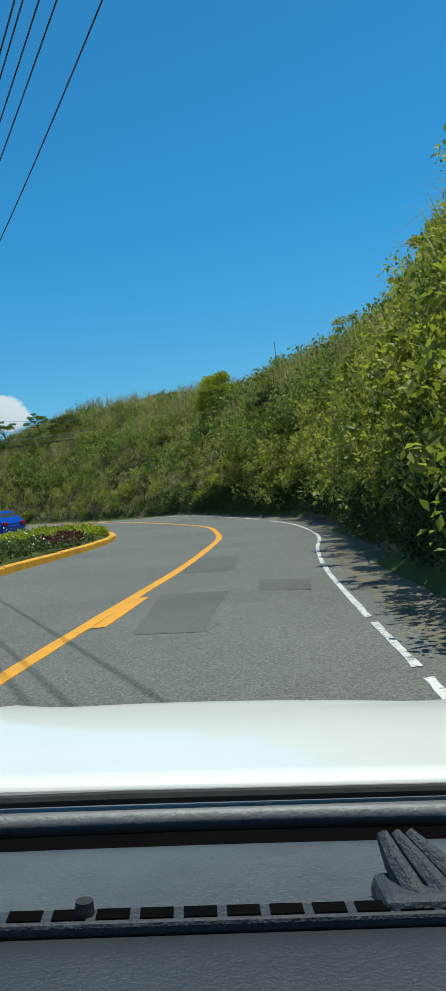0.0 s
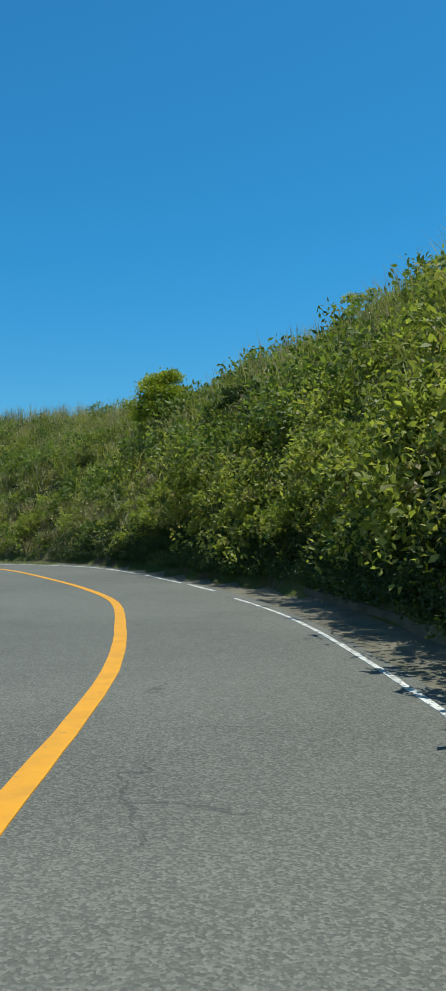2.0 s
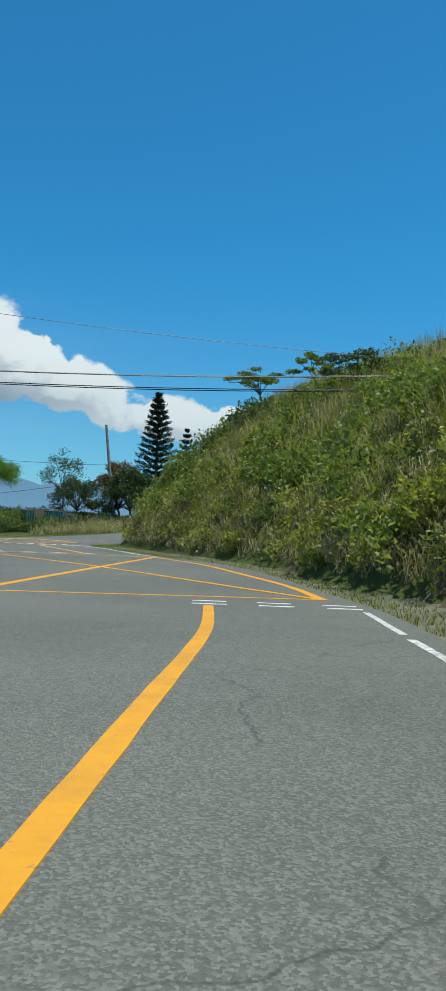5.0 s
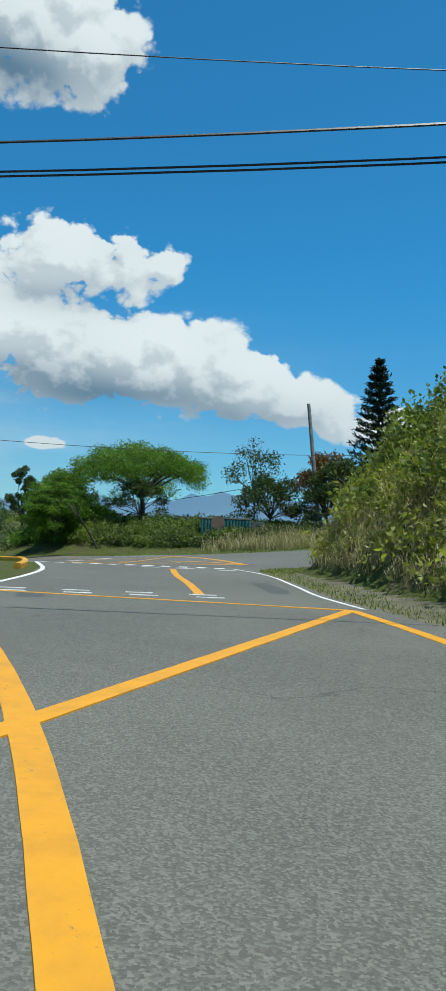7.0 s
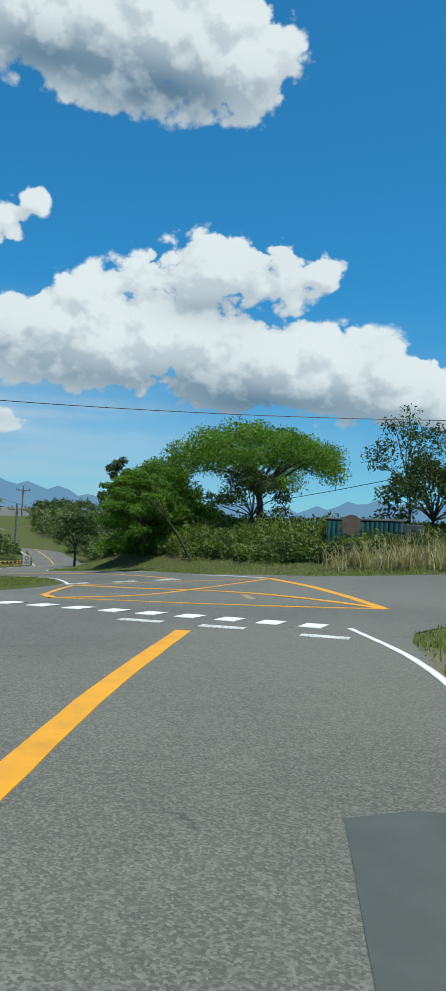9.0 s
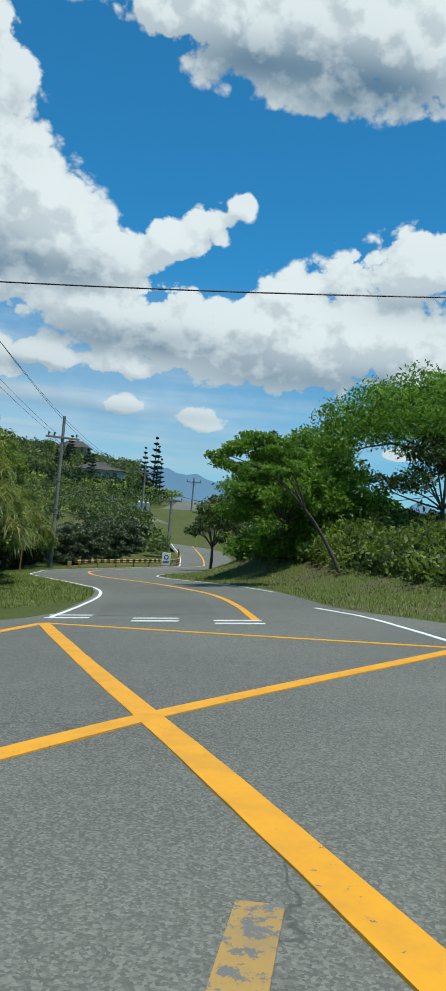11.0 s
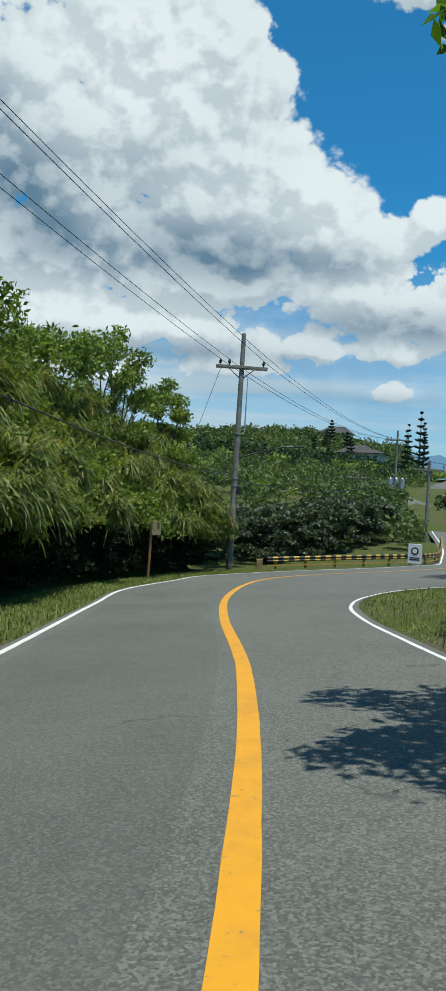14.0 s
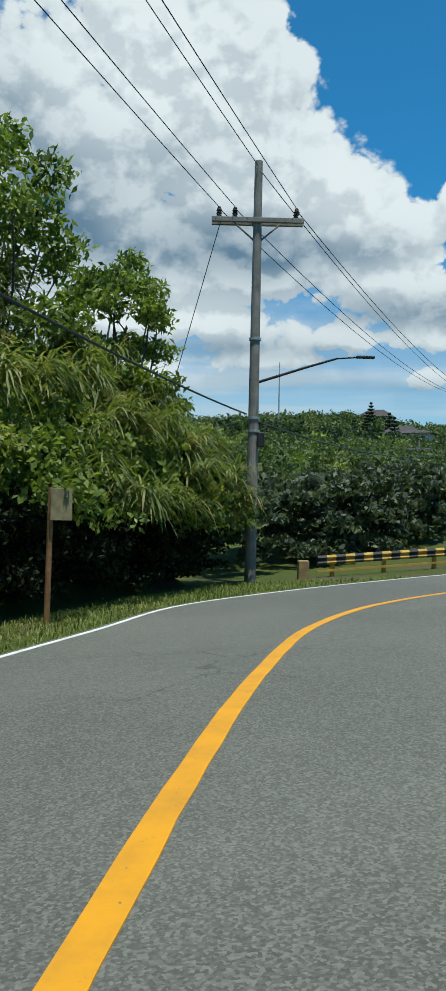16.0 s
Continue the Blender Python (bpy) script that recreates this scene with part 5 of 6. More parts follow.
stuff("island_tip_bush", quads("island_tip_bush", shrubs(rooted(xy[tip], 0.15), rng.uniform(0.3, 0.5, tip.sum()), 120, 0.1, width=0.6), BRIGHT), "bright green clipped bush at the island's tip", "shrubs")
red = np.column_stack([rng.uniform(-5.3, -4.4, 16), rng.uniform(22.5, 26.5, 16)])
stuff("red_bush", quads("red_bush", shrubs(rooted(red, 0.15), 0.42, 120, 0.09), foliage("red_leaf", (0.03, 0.012, 0.012), (0.085, 0.03, 0.028), (0.16, 0.07, 0.05), 1.2)), "dark red leafy bush beside the kerb", "shrubs")
bl = np.repeat(rooted(xy[~tip][::3], 0.45), 3, axis=0) + rng.normal(0, 0.2, (3 * len(xy[~tip][::3]), 3))
stuff("white_blossom", quads("white_blossom", leaves(bl, 0.06, 0.9, 1.5), surface("petal", (0.6, 0.6, 0.55), (0.8, 0.8, 0.76), 20, 90)), "small white blossom dotted over the island shrubs", "flowers")
xy = np.column_stack([rng.uniform(-50, -29, 700), rng.uniform(56, 76.5, 700)])
xy = xy[~inside(EDGE, xy[:, 0], xy[:, 1])]
d, s = off_line(second, xy[:, 0], xy[:, 1])
xy = xy[np.abs(d) > 0.9]
stuff("junction_island_shrubs", quads("junction_island_shrubs", shrubs(rooted(xy, 0.05), rng.uniform(0.25, 0.55, len(xy)), 80, 0.11), SHRUB), "low shrubs with yellow blossom on the junction island", "shrubs")

# ---------------------------------------------------------------- poles and wires
WOOD = surface("weathered_pole", (0.13, 0.12, 0.105), (0.27, 0.25, 0.22), 2.5, 50, 0.85, relief=0.6, depth=0.01, stain=(0.07, 0.06, 0.05))
STEEL = surface("galvanised_steel", (0.3, 0.31, 0.32), (0.45, 0.46, 0.47), 6, 80, 0.5, 0.6)
PORCELAIN = surface("brown_insulator", (0.02, 0.015, 0.012), (0.06, 0.04, 0.03), 20, 90, 0.25)
WIRE = surface("cable_sheath", (0.008, 0.008, 0.009), (0.02, 0.02, 0.022), 5, 50, 0.5)
RUST = surface("rusty_steel", (0.16, 0.075, 0.03), (0.3, 0.17, 0.07), 9, 70, 0.85, 0.1, stain=(0.35, 0.25, 0.1))


def insulator(parent, x, y, z):
    bm = bmesh.new()
    rod(bm, (x, y, z), (x, y, z + 0.14), 0.02, n=8)
    for k, r in enumerate((0.075, 0.085, 0.06)):
        rod(bm, (x, y, z + 0.12 + 0.06 * k), (x, y, z + 0.165 + 0.06 * k), r, r * 0.6, 12)
    part("insulator", bm, PORCELAIN, parent)


def utility_pole(base, height, arm_z=None, arm_len=2.4, arm_yaw=0.0, lean=(0, 0), r=0.16, label="weathered round utility pole", pins=(-1.05, -0.62, 1.05), sink=0.4):
    z0 = base[2] if len(base) > 2 else float(land(base[0], base[1]))
    th = thing("utility_pole", Matrix.Translation((base[0], base[1], z0 - sink)), label, "utility pole")
    bm = bmesh.new()
    tube(bm, [(0, 0, 0), (lean[0] * 0.5, lean[1] * 0.5, (height + sink) / 2), (lean[0], lean[1], height + sink)], [r, r * 0.86, r * 0.68], 14)
    part("shaft", bm, WOOD, th)
    if arm_z is not None:
        c, s_ = math.cos(arm_yaw), math.sin(arm_yaw)
        az = arm_z + sink
        bm = bmesh.new()
        for off in (-0.14, 0.14):
            box(bm, (arm_len, 0.09, 0.13), Matrix.Translation((-s_ * off, c * off, az)) @ Matrix.Rotation(arm_yaw, 4, "Z"), 0.01)
        part("crossarm", bm, WOOD, th)
        for sd in (-1, 1):
            bm = bmesh.new()
            rod(bm, (sd * 0.62 * c, sd * 0.62 * s_, az - 0.06), (sd * 0.05 * c, sd * 0.05 * s_, az - 0.55), 0.025, n=6)
            part("brace", bm, WOOD, th)
        for p in pins:
            for off in (-0.12, 0.12):
                insulator(th, p * c - s_ * off, p * s_ + c * off, az + 0.06)
    return th


main_pole = utility_pole((-97.15, 96.3, -1.14), 11.4, 9.75, 2.5, radians(88), label="tall weathered utility pole with a timber crossarm")
bm = bmesh.new()
tube(bm, [(0.0, 0.05, 5.75), (0.2, 1.3, 6.15), (0.35, 2.2, 6.42), (0.4, 2.75, 6.46)], [0.04, 0.035, 0.03, 0.025], 10)
box(bm, (0.14, 0.5, 0.07), Matrix.Translation((0.42, 2.95, 6.46)), 0.02)
part("lamp_arm", bm, WIRE, main_pole, "slim steel street lamp arm")
for z in (4.4, 4.75, 6.9):
    bm = bmesh.new()
    rod(bm, (0, 0, z), (0, 0, z + 0.07), 0.165, n=16)
    part("band", bm, STEEL, main_pole)
bm = bmesh.new()
box(bm, (0.26, 0.2, 0.4), Matrix.Translation((0.1, 0.2, 4.2)), 0.03)
part("splice_box", bm, WIRE, main_pole)

wood_pole = utility_pole((-44.5, 104.3), 9.3, lean=(-1.6, 0.5), r=0.17, label="bare leaning utility pole beside the trees")
trans_pole = utility_pole((-141.9, 117.9, 0.8), 10.4, 9.4, 2.6, radians(70), label="utility pole carrying grey transformers")
for k in (-1, 0, 1):
    bm = bmesh.new()
    rod(bm, (0.42, 0.62 * k, 4.5), (0.42, 0.62 * k, 5.7), 0.27, n=16)
    rod(bm, (0.42, 0.62 * k, 5.7), (0.42, 0.62 * k, 5.85), 0.2, 0.08, 12)
    part("transformer", bm, STEEL, trans_pole, "grey transformer can")
utility_pole((-118.0, 113.2, -2.2), 8.6, 7.9, 2.2, radians(70), label="utility pole beside the climbing road")
utility_pole((-150.0, 116.0, -1.8), 9.0, 8.2, 2.4, radians(70), label="far utility pole in the wooded slope")
utility_pole((-158.0, 131.5, 2.0), 9.5, 8.8, 2.4, radians(70), label="far utility pole beside the climbing road")



def wire(a, b, sag, r=0.012, label="thin overhead power line", n=26):
    a, b = np.array(a, float), np.array(b, float)
    t = np.linspace(0, 1, n)[:, None]
    p = a + (b - a) * t - np.array([0, 0, 4 * sag]) * t * (1 - t)
    bm = bmesh.new()
    tube(bm, p, [r] * n, 5)
    return tagged(part("overhead_wire", bm, WIRE), label, "cable", "overhead wires")


for y, z0 in ((95.25, 8.95), (95.7, 8.95), (97.35, 9.0), (96.3, 10.1)):
    wire((-97.1, y, z0), (-50.3, y - 17.9, z0 + 1.9), 0.5, 0.011)
    wire((-97.2, y, z0), (-141.9, 117.9 + (y - 96.3) * 0.9, 10.3), 0.9, 0.013)
wire((-97.1, 96.1, 3.35), (-52, 82.5, 5.6), 0.9, 0.022, "thick black telecom cable over the hedge")
wire((-97.1, 96.4, 3.15), (-141.9, 117.9, 6.5), 1.1, 0.025, "thick black telecom cable")
wire((-97.1, 95.3, 8.6), (-101.5, 93.0, 0.8), 0.0, 0.012, "taut guy wire of the utility pole")
for k, (dl, dr) in enumerate(((0.0, 0.55), (0.07, 0.62), (0.02, 0.0), (0.09, -0.06))):
    wire((-50, 43.5 + 0.1 * k, 8.2 + dl), (-3.5, 80.8, 8.7 + dr), 1.65 + 0.05 * k, 0.018, "bundled black cables crossing the junction")
wire((-50, 44.5, 13.2), (-6, 82, 9.6), 1.4, 0.011, "single overhead line crossing the junction")
wire((-59.5, 77.4, 7.62), (-36.0, 111.2, 8.23), 0.73, 0.017, "black cable slung across the road")
wire((-45.2, 104.7, 6.6), (-141.9, 117.9, 9.2), 3.2, 0.02, "thin cable running from the leaning pole")
for k, (dx, dz) in enumerate(((0, 0), (-0.22, 0.05), (-0.4, 0.15), (-0.62, -0.12), (-0.95, 0.1), (-1.15, 0.3), (0.55, 0.12))):
    wire((1.6 + dx, 4.0, 8.2 + dz), (-13.4 + 1.3 * dx, 37.5, 8.3 + dz), 0.6 + 0.05 * k, 0.012, "bundle of black cables slung above the road")

# ---------------------------------------------------------------- signs, barrier and hut
post = thing("sign_post", Matrix.Translation((-87.88, 92.35, float(land(-87.88, 92.35)) - 0.1)), "rusty sign post with a small faded panel", "sign")
bm = bmesh.new()
rod(bm, (0, 0, 0), (0.02, 0.03, 2.25), 0.05, 0.045, 10)
part("post", bm, RUST, post)
bm = bmesh.new()
box(bm, (0.03, 0.34, 0.5), Matrix.Translation((0.07, 0.2, 1.98)) @ Matrix.Rotation(radians(18), 4, "Z"), 0.006)
part("panel", bm, surface("faded_panel", (0.16, 0.13, 0.06), (0.3, 0.26, 0.14), 8, 60, 0.7, stain=(0.1, 0.07, 0.04)), post, "faded brown panel")

BLACK = surface("black_paint", (0.012, 0.012, 0.012), (0.03, 0.03, 0.03), 8, 60, 0.5)
bar_line = curve_through([(-97.6, 98.2), (-98.2, 99.9), (-98.8, 101.8), (-99.5, 104.0), (-100.8, 106.3), (-103.0, 108.5), (-107.0, 110.4), (-113, 112.6)], 0.3)
run = np.concatenate([[0], np.cumsum(np.hypot(*np.diff(bar_line, axis=0).T))])
BARRIER_YELLOW = surface("dull_barrier_paint", (0.36, 0.2, 0.03), (0.55, 0.33, 0.06), 4, 60, 0.7, stain=(0.18, 0.12, 0.06))
barrier = thing("crash_barrier", Matrix(), "low crash barrier striped in yellow and black", "barrier")
k = 0
while (k + 1) * 0.3 < run[-1]:
    ends = np.linspace(k * 0.3, (k + 1) * 0.3, 3)
    seg = np.column_stack([np.interp(ends, run, bar_line[:, 0]), np.interp(ends, run, bar_line[:, 1])])
    sweep("rail_section", seg, [(0.0, 0.34), (0.05, 0.40), (0.0, 0.46), (0.05, 0.54), (0.0, 0.6), (-0.04, 0.6), (-0.02, 0.46), (-0.04, 0.34)], BARRIER_YELLOW if k % 2 else BLACK, barrier, 0.0, land)
    k += 1
for s_ in np.arange(0.5, run[-1], 1.7):
    q = (float(np.interp(s_, run, bar_line[:, 0])) - 0.1, float(np.interp(s_, run, bar_line[:, 1])))
    bm = bmesh.new()
    box(bm, (0.12, 0.12, 0.75), Matrix.Translation((q[0], q[1], float(land(*q)) + 0.22)), 0.01)
    part("post", bm, BARRIER_YELLOW, barrier)
sweep("lower_rail", bar_line, [(0.02, 0.14), (0.02, 0.2), (-0.02, 0.2), (-0.02, 0.14)], BARRIER_YELLOW, barrier, 0.0, land)
bm = bmesh.new()
box(bm, (0.3, 0.3, 0.6), Matrix.Translation((-97.5, 97.8, float(land(-97.5, 97.8)) + 0.2)), 0.03)
part("end_block", bm, surface("end_block_paint", (0.16, 0.11, 0.06), (0.33, 0.22, 0.08), 5, 60, 0.8), barrier, "weathered concrete end block")

SIGN_WHITE = surface("sign_white", (0.62, 0.62, 0.6), (0.76, 0.76, 0.74), 4, 80, 0.5)
sign = thing("standing_sign", Matrix.Translation((-97.6, 105.6, float(land(-97.6, 105.6)))) @ Matrix.Rotation(radians(-28), 4, "Z"), "white standing sign board with a dark emblem by the road", "sign")
bm = bmesh.new()
box(bm, (0.05, 0.68, 0.98), Matrix.Translation((0, 0, 0.62)), 0.015)
part("board", bm, SIGN_WHITE, sign)
bm = bmesh.new()
bmesh.ops.create_cone(bm, cap_ends=True, segments=28, radius1=0.19, radius2=0.19, depth=0.012, matrix=Matrix.Translation((0.034, 0, 0.76)) @ Matrix.Rotation(radians(90), 4, "Y"))
part("emblem", bm, BLACK, sign, "round dark emblem")
bm = bmesh.new()
bmesh.ops.create_cone(bm, cap_ends=True, segments=28, radius1=0.12, radius2=0.12, depth=0.012, matrix=Matrix.Translation((0.042, 0, 0.76)) @ Matrix.Rotation(radians(90), 4, "Y"))
part("emblem_field", bm, SIGN_WHITE, sign)
for z in (0.42, 0.33):
    bm = bmesh.new()
    box(bm, (0.012, 0.5, 0.05), Matrix.Translation((0.03, 0, z)))
    part("text_bar", bm, BLACK, sign)
for sd in (-0.3, 0.3):
    bm = bmesh.new()
    rod(bm, (0, sd, -0.1), (0, sd, 0.2), 0.03, n=8)
    part("leg", bm, STEEL, sign)

hx, hy = -47.6, 98.2
hz = 1.45
TEAL = surface("teal_sheet", (0.03, 0.13, 0.13), (0.06, 0.22, 0.21), 3, 70, 0.6, stain=(0.05, 0.06, 0.05))
hut = thing("sheet_metal_hut", Matrix.Translation((hx, hy, hz)) @ Matrix.Rotation(radians(42), 4, "Z"), "small hut of teal corrugated sheets behind the verge grass", "hut")
for k in range(16):
    bm = bmesh.new()
    x = -1.5 + k * 0.2
    rod(bm, (x, 0, 0), (x, 0, 1.75), 0.085, n=8)
    part("corrugated_sheet", bm, TEAL, hut)
bm = bmesh.new()
box(bm, (3.3, 1.6, 0.08), Matrix.Translation((0, 0.8, 1.8)) @ Matrix.Rotation(radians(-4), 4, "X"), 0.01)
part("roof", bm, CONCRETE, hut, "weathered flat roof sheet")
bm = bmesh.new()
box(bm, (1.1, 1.4, 1.7), Matrix.Translation((1.9, 0.7, 0.85)), 0.02)
part("side_bay", bm, surface("grey_boards", (0.1, 0.1, 0.09), (0.2, 0.2, 0.18), 4, 50), hut, "grey boarded side bay")
disc = thing("round_sign", Matrix.Translation((-47.2, 97.0, 1.25)) @ Matrix.Rotation(radians(42), 4, "Z"), "round faded brown sign on a post before the hut", "sign")
bm = bmesh.new()
rod(bm, (0, 0, 0), (0, 0, 2.0), 0.04, n=8)
part("post", bm, STEEL, disc)
bm = bmesh.new()
bmesh.ops.create_cone(bm, cap_ends=True, segments=32, radius1=0.42, radius2=0.42, depth=0.04, matrix=Matrix.Translation((0, -0.07, 1.75)) @ Matrix.Rotation(radians(90), 4, "X"))
part("disc", bm, surface("faded_disc", (0.2, 0.12, 0.07), (0.33, 0.22, 0.14), 3, 40, 0.8), disc)

# ---------------------------------------------------------------- far side of the valley
PLASTER = surface("house_plaster", (0.42, 0.38, 0.31), (0.58, 0.54, 0.46), 1, 12, 0.9)
ROOF = surface("dark_roof", (0.03, 0.028, 0.028), (0.075, 0.065, 0.06), 1.5, 14, 0.8)
GLASS = surface("dark_pane", (0.02, 0.025, 0.03), (0.05, 0.06, 0.07), 3, 20, 0.15)


def house(x, y, w, d, h, rise, yaw, label, lift=0.0):
    th = thing("house", Matrix.Translation((x, y, float(land(x, y)) + lift)) @ Matrix.Rotation(radians(yaw), 4, "Z"), label, "house")
    bm = bmesh.new()
    box(bm, (w, d, h + 4), Matrix.Translation((0, 0, h / 2 - 2)))
    part("wall", bm, PLASTER, th)
    bm = bmesh.new()
    e = 1.3
    v = [bm.verts.new(p) for p in ((-w / 2 - e, -d / 2 - e, h), (w / 2 + e, -d / 2 - e, h), (w / 2 + e, d / 2 + e, h), (-w / 2 - e, d / 2 + e, h), (-w / 4, 0, h + rise), (w / 4, 0, h + rise))]
    for f in ((0, 1, 5, 4), (1, 2, 5), (2, 3, 4, 5), (3, 0, 4), (3, 2, 1, 0)):
        bm.faces.new([v[i] for i in f])
    part("roof", bm, ROOF, th)
    for k in range(3):
        bm = bmesh.new()
        box(bm, (w * 0.16, 0.12, h * 0.42), Matrix.Translation((-w * 0.3 + k * w * 0.3, -d / 2 - 0.05, h * 0.55)))
        part("window", bm, GLASS, th)


house(-447, 181, 14, 9, 4.0, 3.6, 60, "hilltop house with a broad dark roof", 2.0)
house(-318, 159, 10, 7, 3.0, 2.8, 60, "house with a dark hipped roof among trees", 3.0)
house(-300, 158, 9, 7, 3.2, 1.2, 60, "low pale house behind the trees", 3.0)
mast = thing("radio_mast", Matrix.Translation((-390, 130, float(land(-390, 130)))), "thin radio mast on the far wooded ridge", "mast")
bm = bmesh.new()
rod(bm, (0, 0, 0), (0, 0, 27), 0.35, 0.15, 8)
part("shaft", bm, STEEL, mast)
mast = thing("radio_mast", Matrix.Translation((6.3, 76.8, float(land(6.3, 76.8)))), "thin radio mast behind the crest of the bank", "mast")
bm = bmesh.new()
rod(bm, (0, 0, 0), (0, 0, 14.6 - float(land(6.3, 76.8))), 0.05, 0.03, 8)
part("shaft", bm, STEEL, mast)
for x, y, h in ((-270, 160, 10), (-262, 160.5, 12), (-281, 168, 11), (-276, 172, 9), (-262, 168, 9), (-290, 175, 12), (-285, 180, 10), (-268, 174, 8), (-300, 152, 13),
                (-330, 158, 15), (-345, 150, 12), (-372, 160, 13), (-250, 170, 8), (-240, 166, 9), (-296, 186, 10), (-400, 168, 16), (-201, 141, 6.5), (-196, 136, 6)):
    conifer("far_pine", (x, y), h * (1.45 if x > -295 else 0.8), h * 0.17, "dark pointed pine on the far slope", tiers=9, group="pines on the far slope", needle=0.7)

# distant range: a plain backdrop so far off that it does not shift


def distant_range():
    v, f = [], []
    n = 260
    for k in range(n + 1):
        a = radians(-20 + 180 * k / n)
        deg = math.degrees(a)
        ridge = 60 + 25 * math.sin(deg * 0.23) + 18 * math.sin(deg * 0.61 + 1)
        ridge += 340 * math.exp(-((deg - 77) / 4.0) ** 2) + 200 * math.exp(-((deg - 70.5) / 4.5) ** 2) + 170 * math.exp(-((deg - 65) / 6) ** 2) + 215 * math.exp(-((deg - 44) / 15) ** 4) + 60 * math.exp(-((deg - 92) / 7) ** 2)
        ridge += 12 * math.sin(deg * 2.9) + 7 * math.sin(deg * 6.3 + 2)
        for z in (-420, ridge):
            v.append((-60 - 4300 * math.sin(a), 80 + 4300 * math.cos(a), z))
    for k in range(n):
        f.append((2 * k, 2 * k + 2, 2 * k + 3, 2 * k + 1))
    me = bpy.data.meshes.new("backdrop")
    me.from_pydata(v, [], f)
    return me


# self-lit; aerial haze is put into the colour, paler towards the foot
m, nt, b = material("self_lit_blue_haze", 1.0, 0, 0.0)
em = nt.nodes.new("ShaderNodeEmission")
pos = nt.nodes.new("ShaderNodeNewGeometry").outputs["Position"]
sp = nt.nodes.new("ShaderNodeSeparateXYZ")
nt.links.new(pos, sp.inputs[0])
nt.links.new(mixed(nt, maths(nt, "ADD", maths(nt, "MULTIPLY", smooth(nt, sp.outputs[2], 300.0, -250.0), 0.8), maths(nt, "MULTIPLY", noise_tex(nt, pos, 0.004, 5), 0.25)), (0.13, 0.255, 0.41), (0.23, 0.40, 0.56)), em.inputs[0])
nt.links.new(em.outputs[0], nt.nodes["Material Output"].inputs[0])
tagged(part("backdrop", distant_range(), m), "hazy blue mountains and low country in the distance, haze in their colour", "mountains", kind="structure")

# ---------------------------------------------------------------- vehicles
CARPAINT, nt, b = material("white_car_paint", 0.42, 0.0, 0.5)
at = place(nt)
nt.links.new(mixed(nt, noise_tex(nt, at, 2.5, 4), (0.62, 0.62, 0.57), (0.72, 0.72, 0.67)), b.inputs["Base Color"])
b.inputs["Coat Weight"].default_value = 0.6
# two tones of one dash plastic: the upper has sunlight put into its colour
DASH_TOP = surface("sunlit_tone_grained_plastic", (0.045, 0.054, 0.060), (0.085, 0.098, 0.105), 5, 170, 0.55, relief=1.0, depth=0.004)
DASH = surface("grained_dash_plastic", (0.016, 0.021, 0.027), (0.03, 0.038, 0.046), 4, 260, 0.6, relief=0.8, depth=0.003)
TRIM = surface("grey_trim", (0.09, 0.095, 0.1), (0.15, 0.155, 0.16), 4, 120, 0.5)
# matt near-black standing in for the shade inside gap and slots
GAP_SHADE = surface("matt_black_gap_shade", (0.001, 0.001, 0.001), (0.003, 0.003, 0.003), 6, 90, 0.95, spec=0.03)
RUBBER = surface("black_rubber", (0.008, 0.008, 0.008), (0.02, 0.02, 0.02), 6, 90, 0.8)

car = thing("white_car", Matrix.Translation((0, 0, 0.0)) @ Matrix.Rotation(radians(3), 4, "Z") @ Matrix.Rotation(radians(6.2), 4, "Y"), "white car bonnet and grey dashboard standing in the lane", "car")


def skin(rows, thick=0.02):
    """A curved panel through rows of points, given a thickness downwards."""
    bm = bmesh.new()
    g = [[bm.verts.new(p) for p in r] for r in rows]
    for a, c in zip(g, g[1:]):
        for i in range(len(a) - 1):
            bm.faces.new((a[i], a[i + 1], c[i + 1], c[i]))
    bmesh.ops.recalc_face_normals(bm, faces=bm.faces)
    bmesh.ops.solidify(bm, geom=list(bm.faces), thickness=thick)
    for f in bm.faces:
        f.smooth = True
    return bm


xs = np.linspace(-0.82, 0.82, 25)
rows = []
for t in np.linspace(0, 1, 14):
    y = 1.07 + 0.95 * t
    z = 0.852 - 0.05 * t - 0.10 * t ** 4
    rows.append([(x, y - 0.16 * (x / 0.82) ** 2 * t, z - 0.05 * (x / 0.82) ** 4 + 0.018 * math.exp(-((abs(x) - 0.52) / 0.09) ** 2)) for x in xs])
part("bonnet", skin(rows), CARPAINT, car)
rows = []
for t in np.linspace(0, 1, 5):
    y = 0.975 + 0.105 * t
    rows.append([(x, y - 0.05 * (x / 0.82) ** 2, 0.851 - 0.004 * t) for x in xs])
part("cowl", skin(rows), TRIM, car)
bm = bmesh.new()
tube(bm, [(-0.7, 0.99, 0.858), (-0.2, 1.0, 0.862), (0.35, 1.01, 0.86), (0.62, 1.0, 0.857)], [0.006, 0.008, 0.007, 0.005], 8)
part("wiper", bm, RUBBER, car)
# solid bar coloured as the shade in the gap below the windscreen
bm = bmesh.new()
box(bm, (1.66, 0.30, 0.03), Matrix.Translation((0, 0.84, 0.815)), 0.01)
part("windscreen_gap", bm, GAP_SHADE, car)


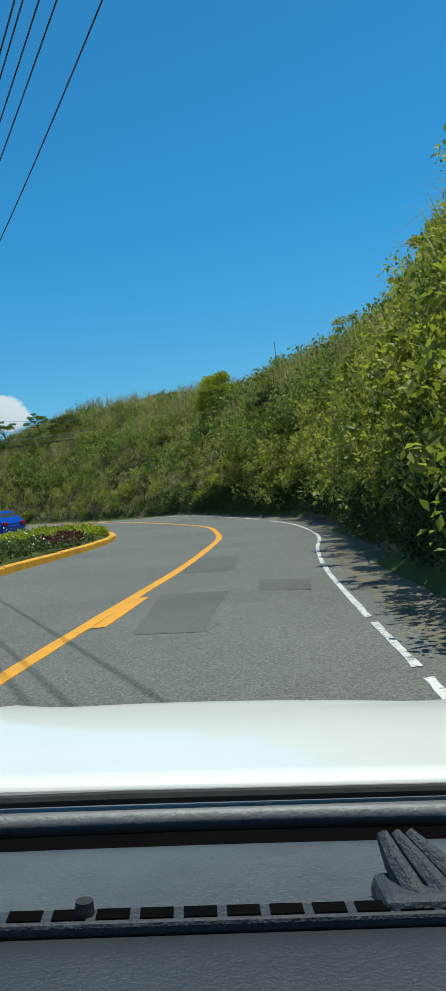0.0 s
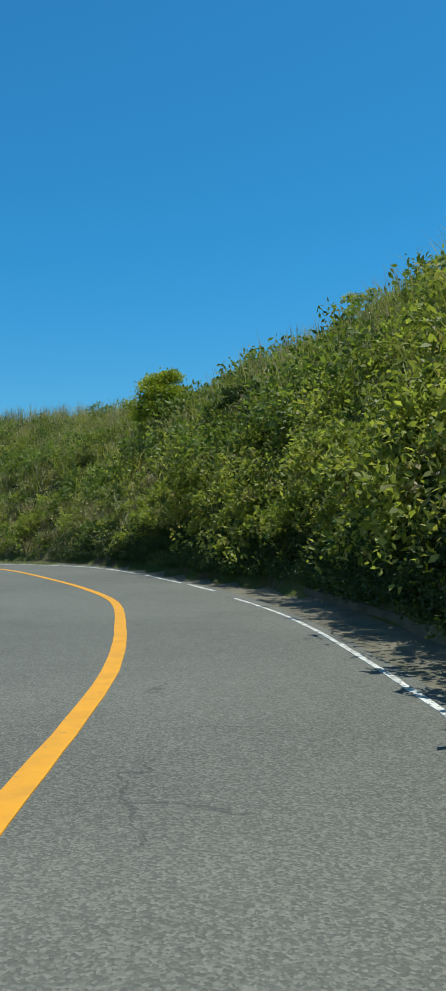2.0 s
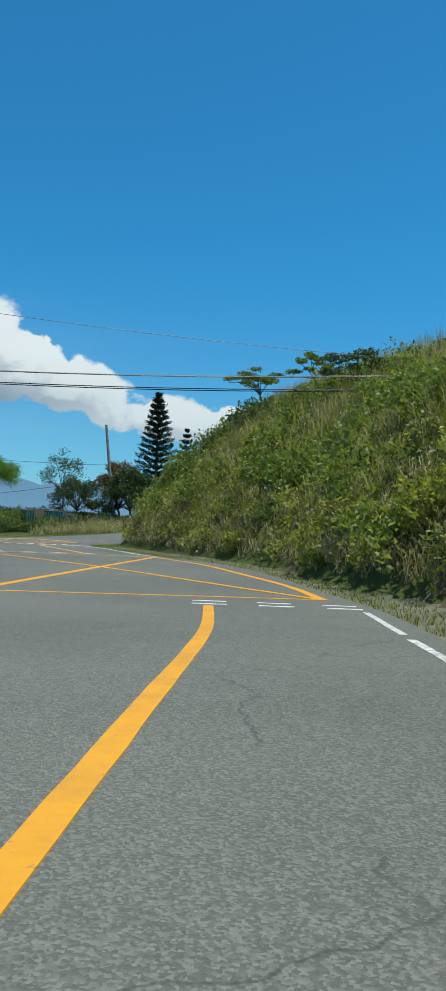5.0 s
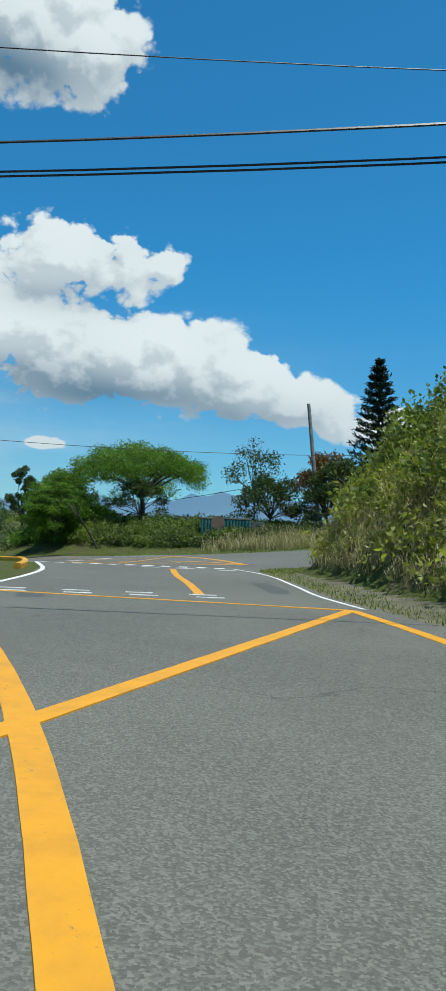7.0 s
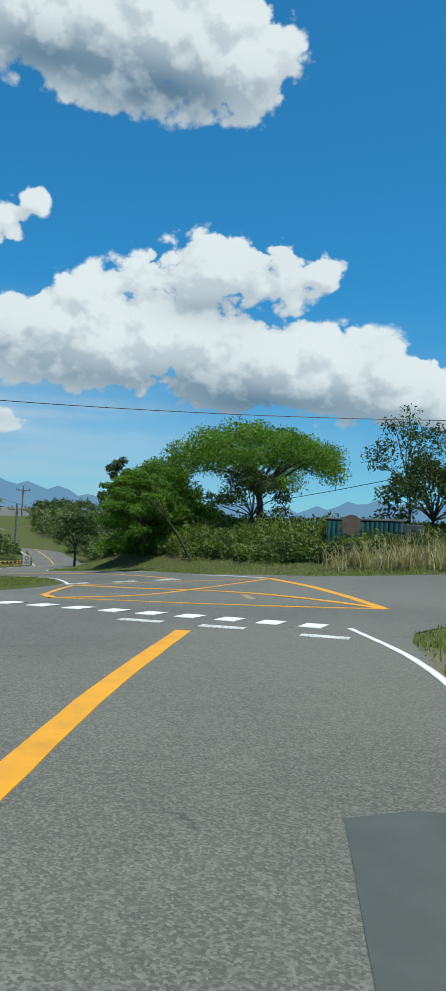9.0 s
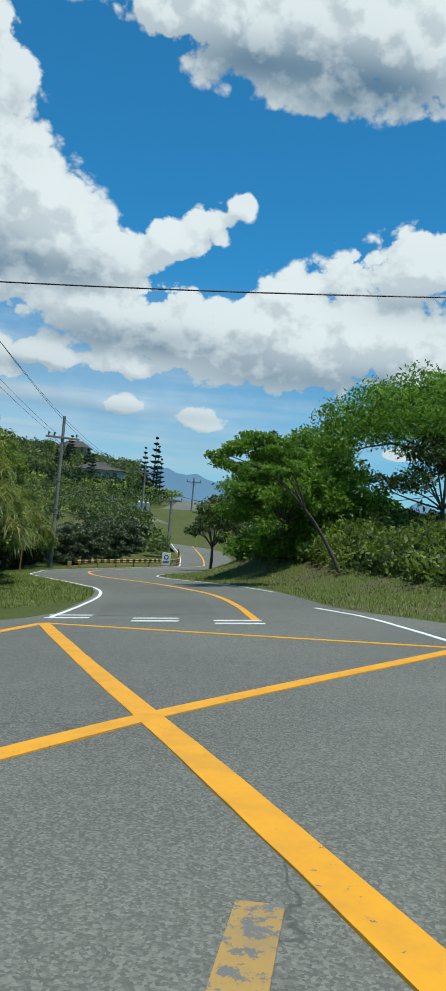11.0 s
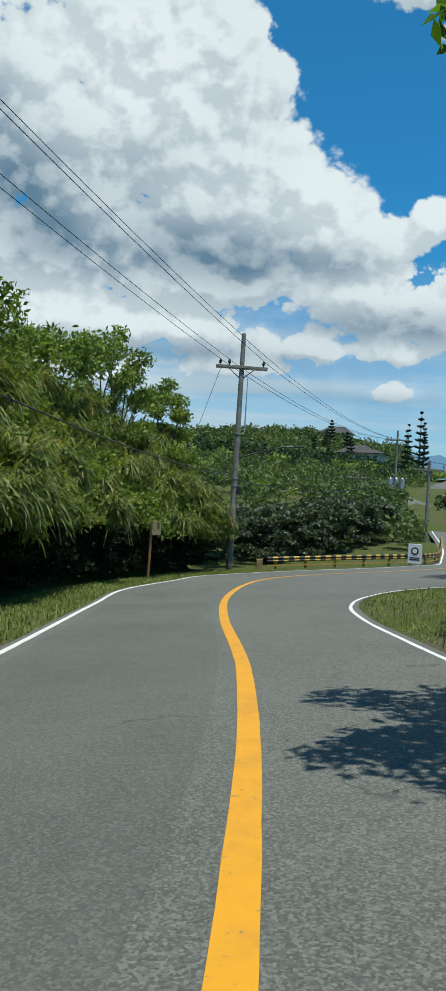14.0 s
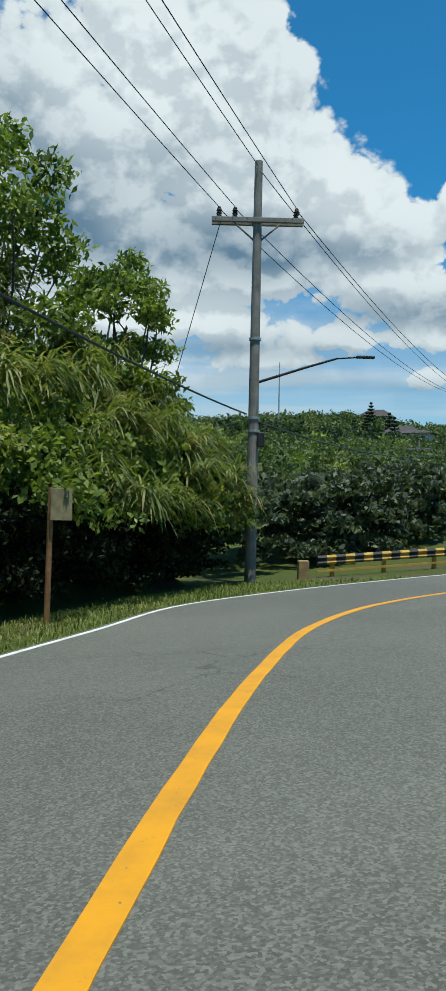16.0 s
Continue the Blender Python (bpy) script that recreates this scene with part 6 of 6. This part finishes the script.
def dash_rows(lo, hi, n):
    rows = []
    for t in np.linspace(lo, hi, n):
        z = 0.925 + 0.012 * math.sin(3.1 * t) - 0.03 * t ** 2 - 0.12 * max(0, 0.25 - t) ** 1.5 * 4
        rows.append([(x, 0.30 + 0.45 * t - 0.04 * (x / 0.82) ** 2, z) for x in xs])
    return rows


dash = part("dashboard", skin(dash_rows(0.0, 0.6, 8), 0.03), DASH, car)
# upper part takes the paler tone that stands for sun on the plastic
part("dashboard_top", skin(dash_rows(0.6, 1.14, 8), 0.03), DASH_TOP, dash, "grained grey upper dashboard, sunlight put into its paler tone")
bm = bmesh.new()
box(bm, (1.5, 0.022, 0.01), Matrix.Translation((0, 0.572, 0.931)), 0.003)
vent = part("defroster_vent", bm, DASH, dash)
# slots are raised tabs, the darkness of the openings put into their colour
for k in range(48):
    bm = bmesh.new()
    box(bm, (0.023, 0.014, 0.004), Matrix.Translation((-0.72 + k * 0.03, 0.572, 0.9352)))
    part("slot", bm, GAP_SHADE, vent)
bm = bmesh.new()
rod(bm, (-0.20, 0.575, 0.93), (-0.20, 0.575, 0.945), 0.008, 0.006, 14)
part("light_sensor", bm, RUBBER, dash)
bm = bmesh.new()
box(bm, (0.085, 0.05, 0.022), Matrix.Translation((0.05, 0.59, 0.932)), 0.008)
mount = part("phone_mount", bm, DASH, car, "dark plastic mount on the dashboard")
for k, off in enumerate((-0.02, 0.0, 0.02)):
    bm = bmesh.new()
    tube(bm, [(0.03 + off * 0.5, 0.625, 0.965), (0.042 + off * 0.8, 0.605, 0.95), (0.06 + off * 1.1, 0.575, 0.93)], [0.005, 0.009, 0.011], 8)
    part("mount_rib", bm, DASH, mount)
for sd in (-1, 1):
    bm = bmesh.new()
    box(bm, (0.1, 2.3, 0.55), Matrix.Translation((sd * 0.83, 0.75, 0.52)), 0.04)
    part("wing", bm, CARPAINT, car)
    for y in (1.25, -1.35):
        bm = bmesh.new()
        rod(bm, (sd * 0.68, y, 0.31), (sd * 0.86, y, 0.31), 0.31, n=28)
        wheel = part("wheel", bm, RUBBER, car)
        bm = bmesh.new()
        rod(bm, (sd * 0.70, y, 0.31), (sd * 0.875, y, 0.31), 0.19, n=20)
        part("rim", bm, STEEL, wheel)
bm = bmesh.new()
box(bm, (1.6, 0.12, 0.5), Matrix.Translation((0, 1.9, 0.48)), 0.05)
part("bumper", bm, CARPAINT, car)
bm = bmesh.new()
box(bm, (1.5, 3.4, 0.2), Matrix.Translation((0, 0.1, 0.32)), 0.03)
part("floor_pan", bm, RUBBER, car)


def blue_car(x, y, yaw):
    BLUE, nt, b = material("blue_car_paint", 0.25, 0.3, 0.5)
    nt.links.new(mixed(nt, noise_tex(nt, place(nt), 3, 3), (0.0, 0.045, 0.36), (0.005, 0.07, 0.46)), b.inputs["Base Color"])
    b.inputs["Coat Weight"].default_value = 0.7
    th = thing("blue_car", Matrix.Translation((x, y, float(road_height(x, y)))) @ Matrix.Rotation(radians(yaw), 4, "Z"), "bright blue hatchback waiting beyond the planted island", "car")
    prof = [(-1.9, 0.3), (-1.95, 0.75), (-1.75, 0.98), (-1.2, 1.42), (0.35, 1.46), (1.0, 1.0), (1.75, 0.86), (1.98, 0.66), (1.98, 0.3)]
    bm = bmesh.new()
    sides = []
    for sx in (-0.82, 0.82):
        sides.append([bm.verts.new((sx * (0.86 if z > 1.05 else 1.0), p, z)) for p, z in prof])
    bm.faces.new(sides[0])
    bm.faces.new(sides[1][::-1])
    k = len(prof)
    for i in range(k):
        bm.faces.new((sides[0][i], sides[1][i], sides[1][(i + 1) % k], sides[0][(i + 1) % k]))
    bmesh.ops.recalc_face_normals(bm, faces=bm.faces)
    bmesh.ops.bevel(bm, geom=list(bm.edges), offset=0.07, segments=2, affect="EDGES")
    part("body", bm, BLUE, th)
    for sx in (-1, 1):
        bm = bmesh.new()
        box(bm, (0.03, 1.5, 0.33), Matrix.Translation((sx * 0.765, -0.35, 1.17)), 0.01)
        part("window", bm, GLASS, th)
        for p in (-1.25, 1.25):
            bm = bmesh.new()
            rod(bm, (sx * 0.64, p, 0.31), (sx * 0.84, p, 0.31), 0.31, n=24)
            w = part("wheel", bm, RUBBER, th)
            bm = bmesh.new()
            rod(bm, (sx * 0.66, p, 0.31), (sx * 0.855, p, 0.31), 0.19, n=16)
            part("rim", bm, STEEL, w)
        bm = bmesh.new()
        box(bm, (0.3, 0.06, 0.16), Matrix.Translation((sx * 0.58, -1.93, 0.8)), 0.02)
        part("tail_light", bm, surface("red_lens", (0.25, 0.01, 0.01), (0.4, 0.02, 0.02), 5, 40, 0.2), th)
        bm = bmesh.new()
        box(bm, (0.32, 0.06, 0.14), Matrix.Translation((sx * 0.58, 1.93, 0.7)), 0.02)
        part("headlight", bm, SIGN_WHITE, th)
    bm = bmesh.new()
    box(bm, (1.2, 0.03, 0.34), Matrix.Translation((0, -1.52, 1.18)) @ Matrix.Rotation(radians(-38), 4, "X"), 0.01)
    part("rear_window", bm, GLASS, th)


blue_car(-11.7, 40.2, 60)
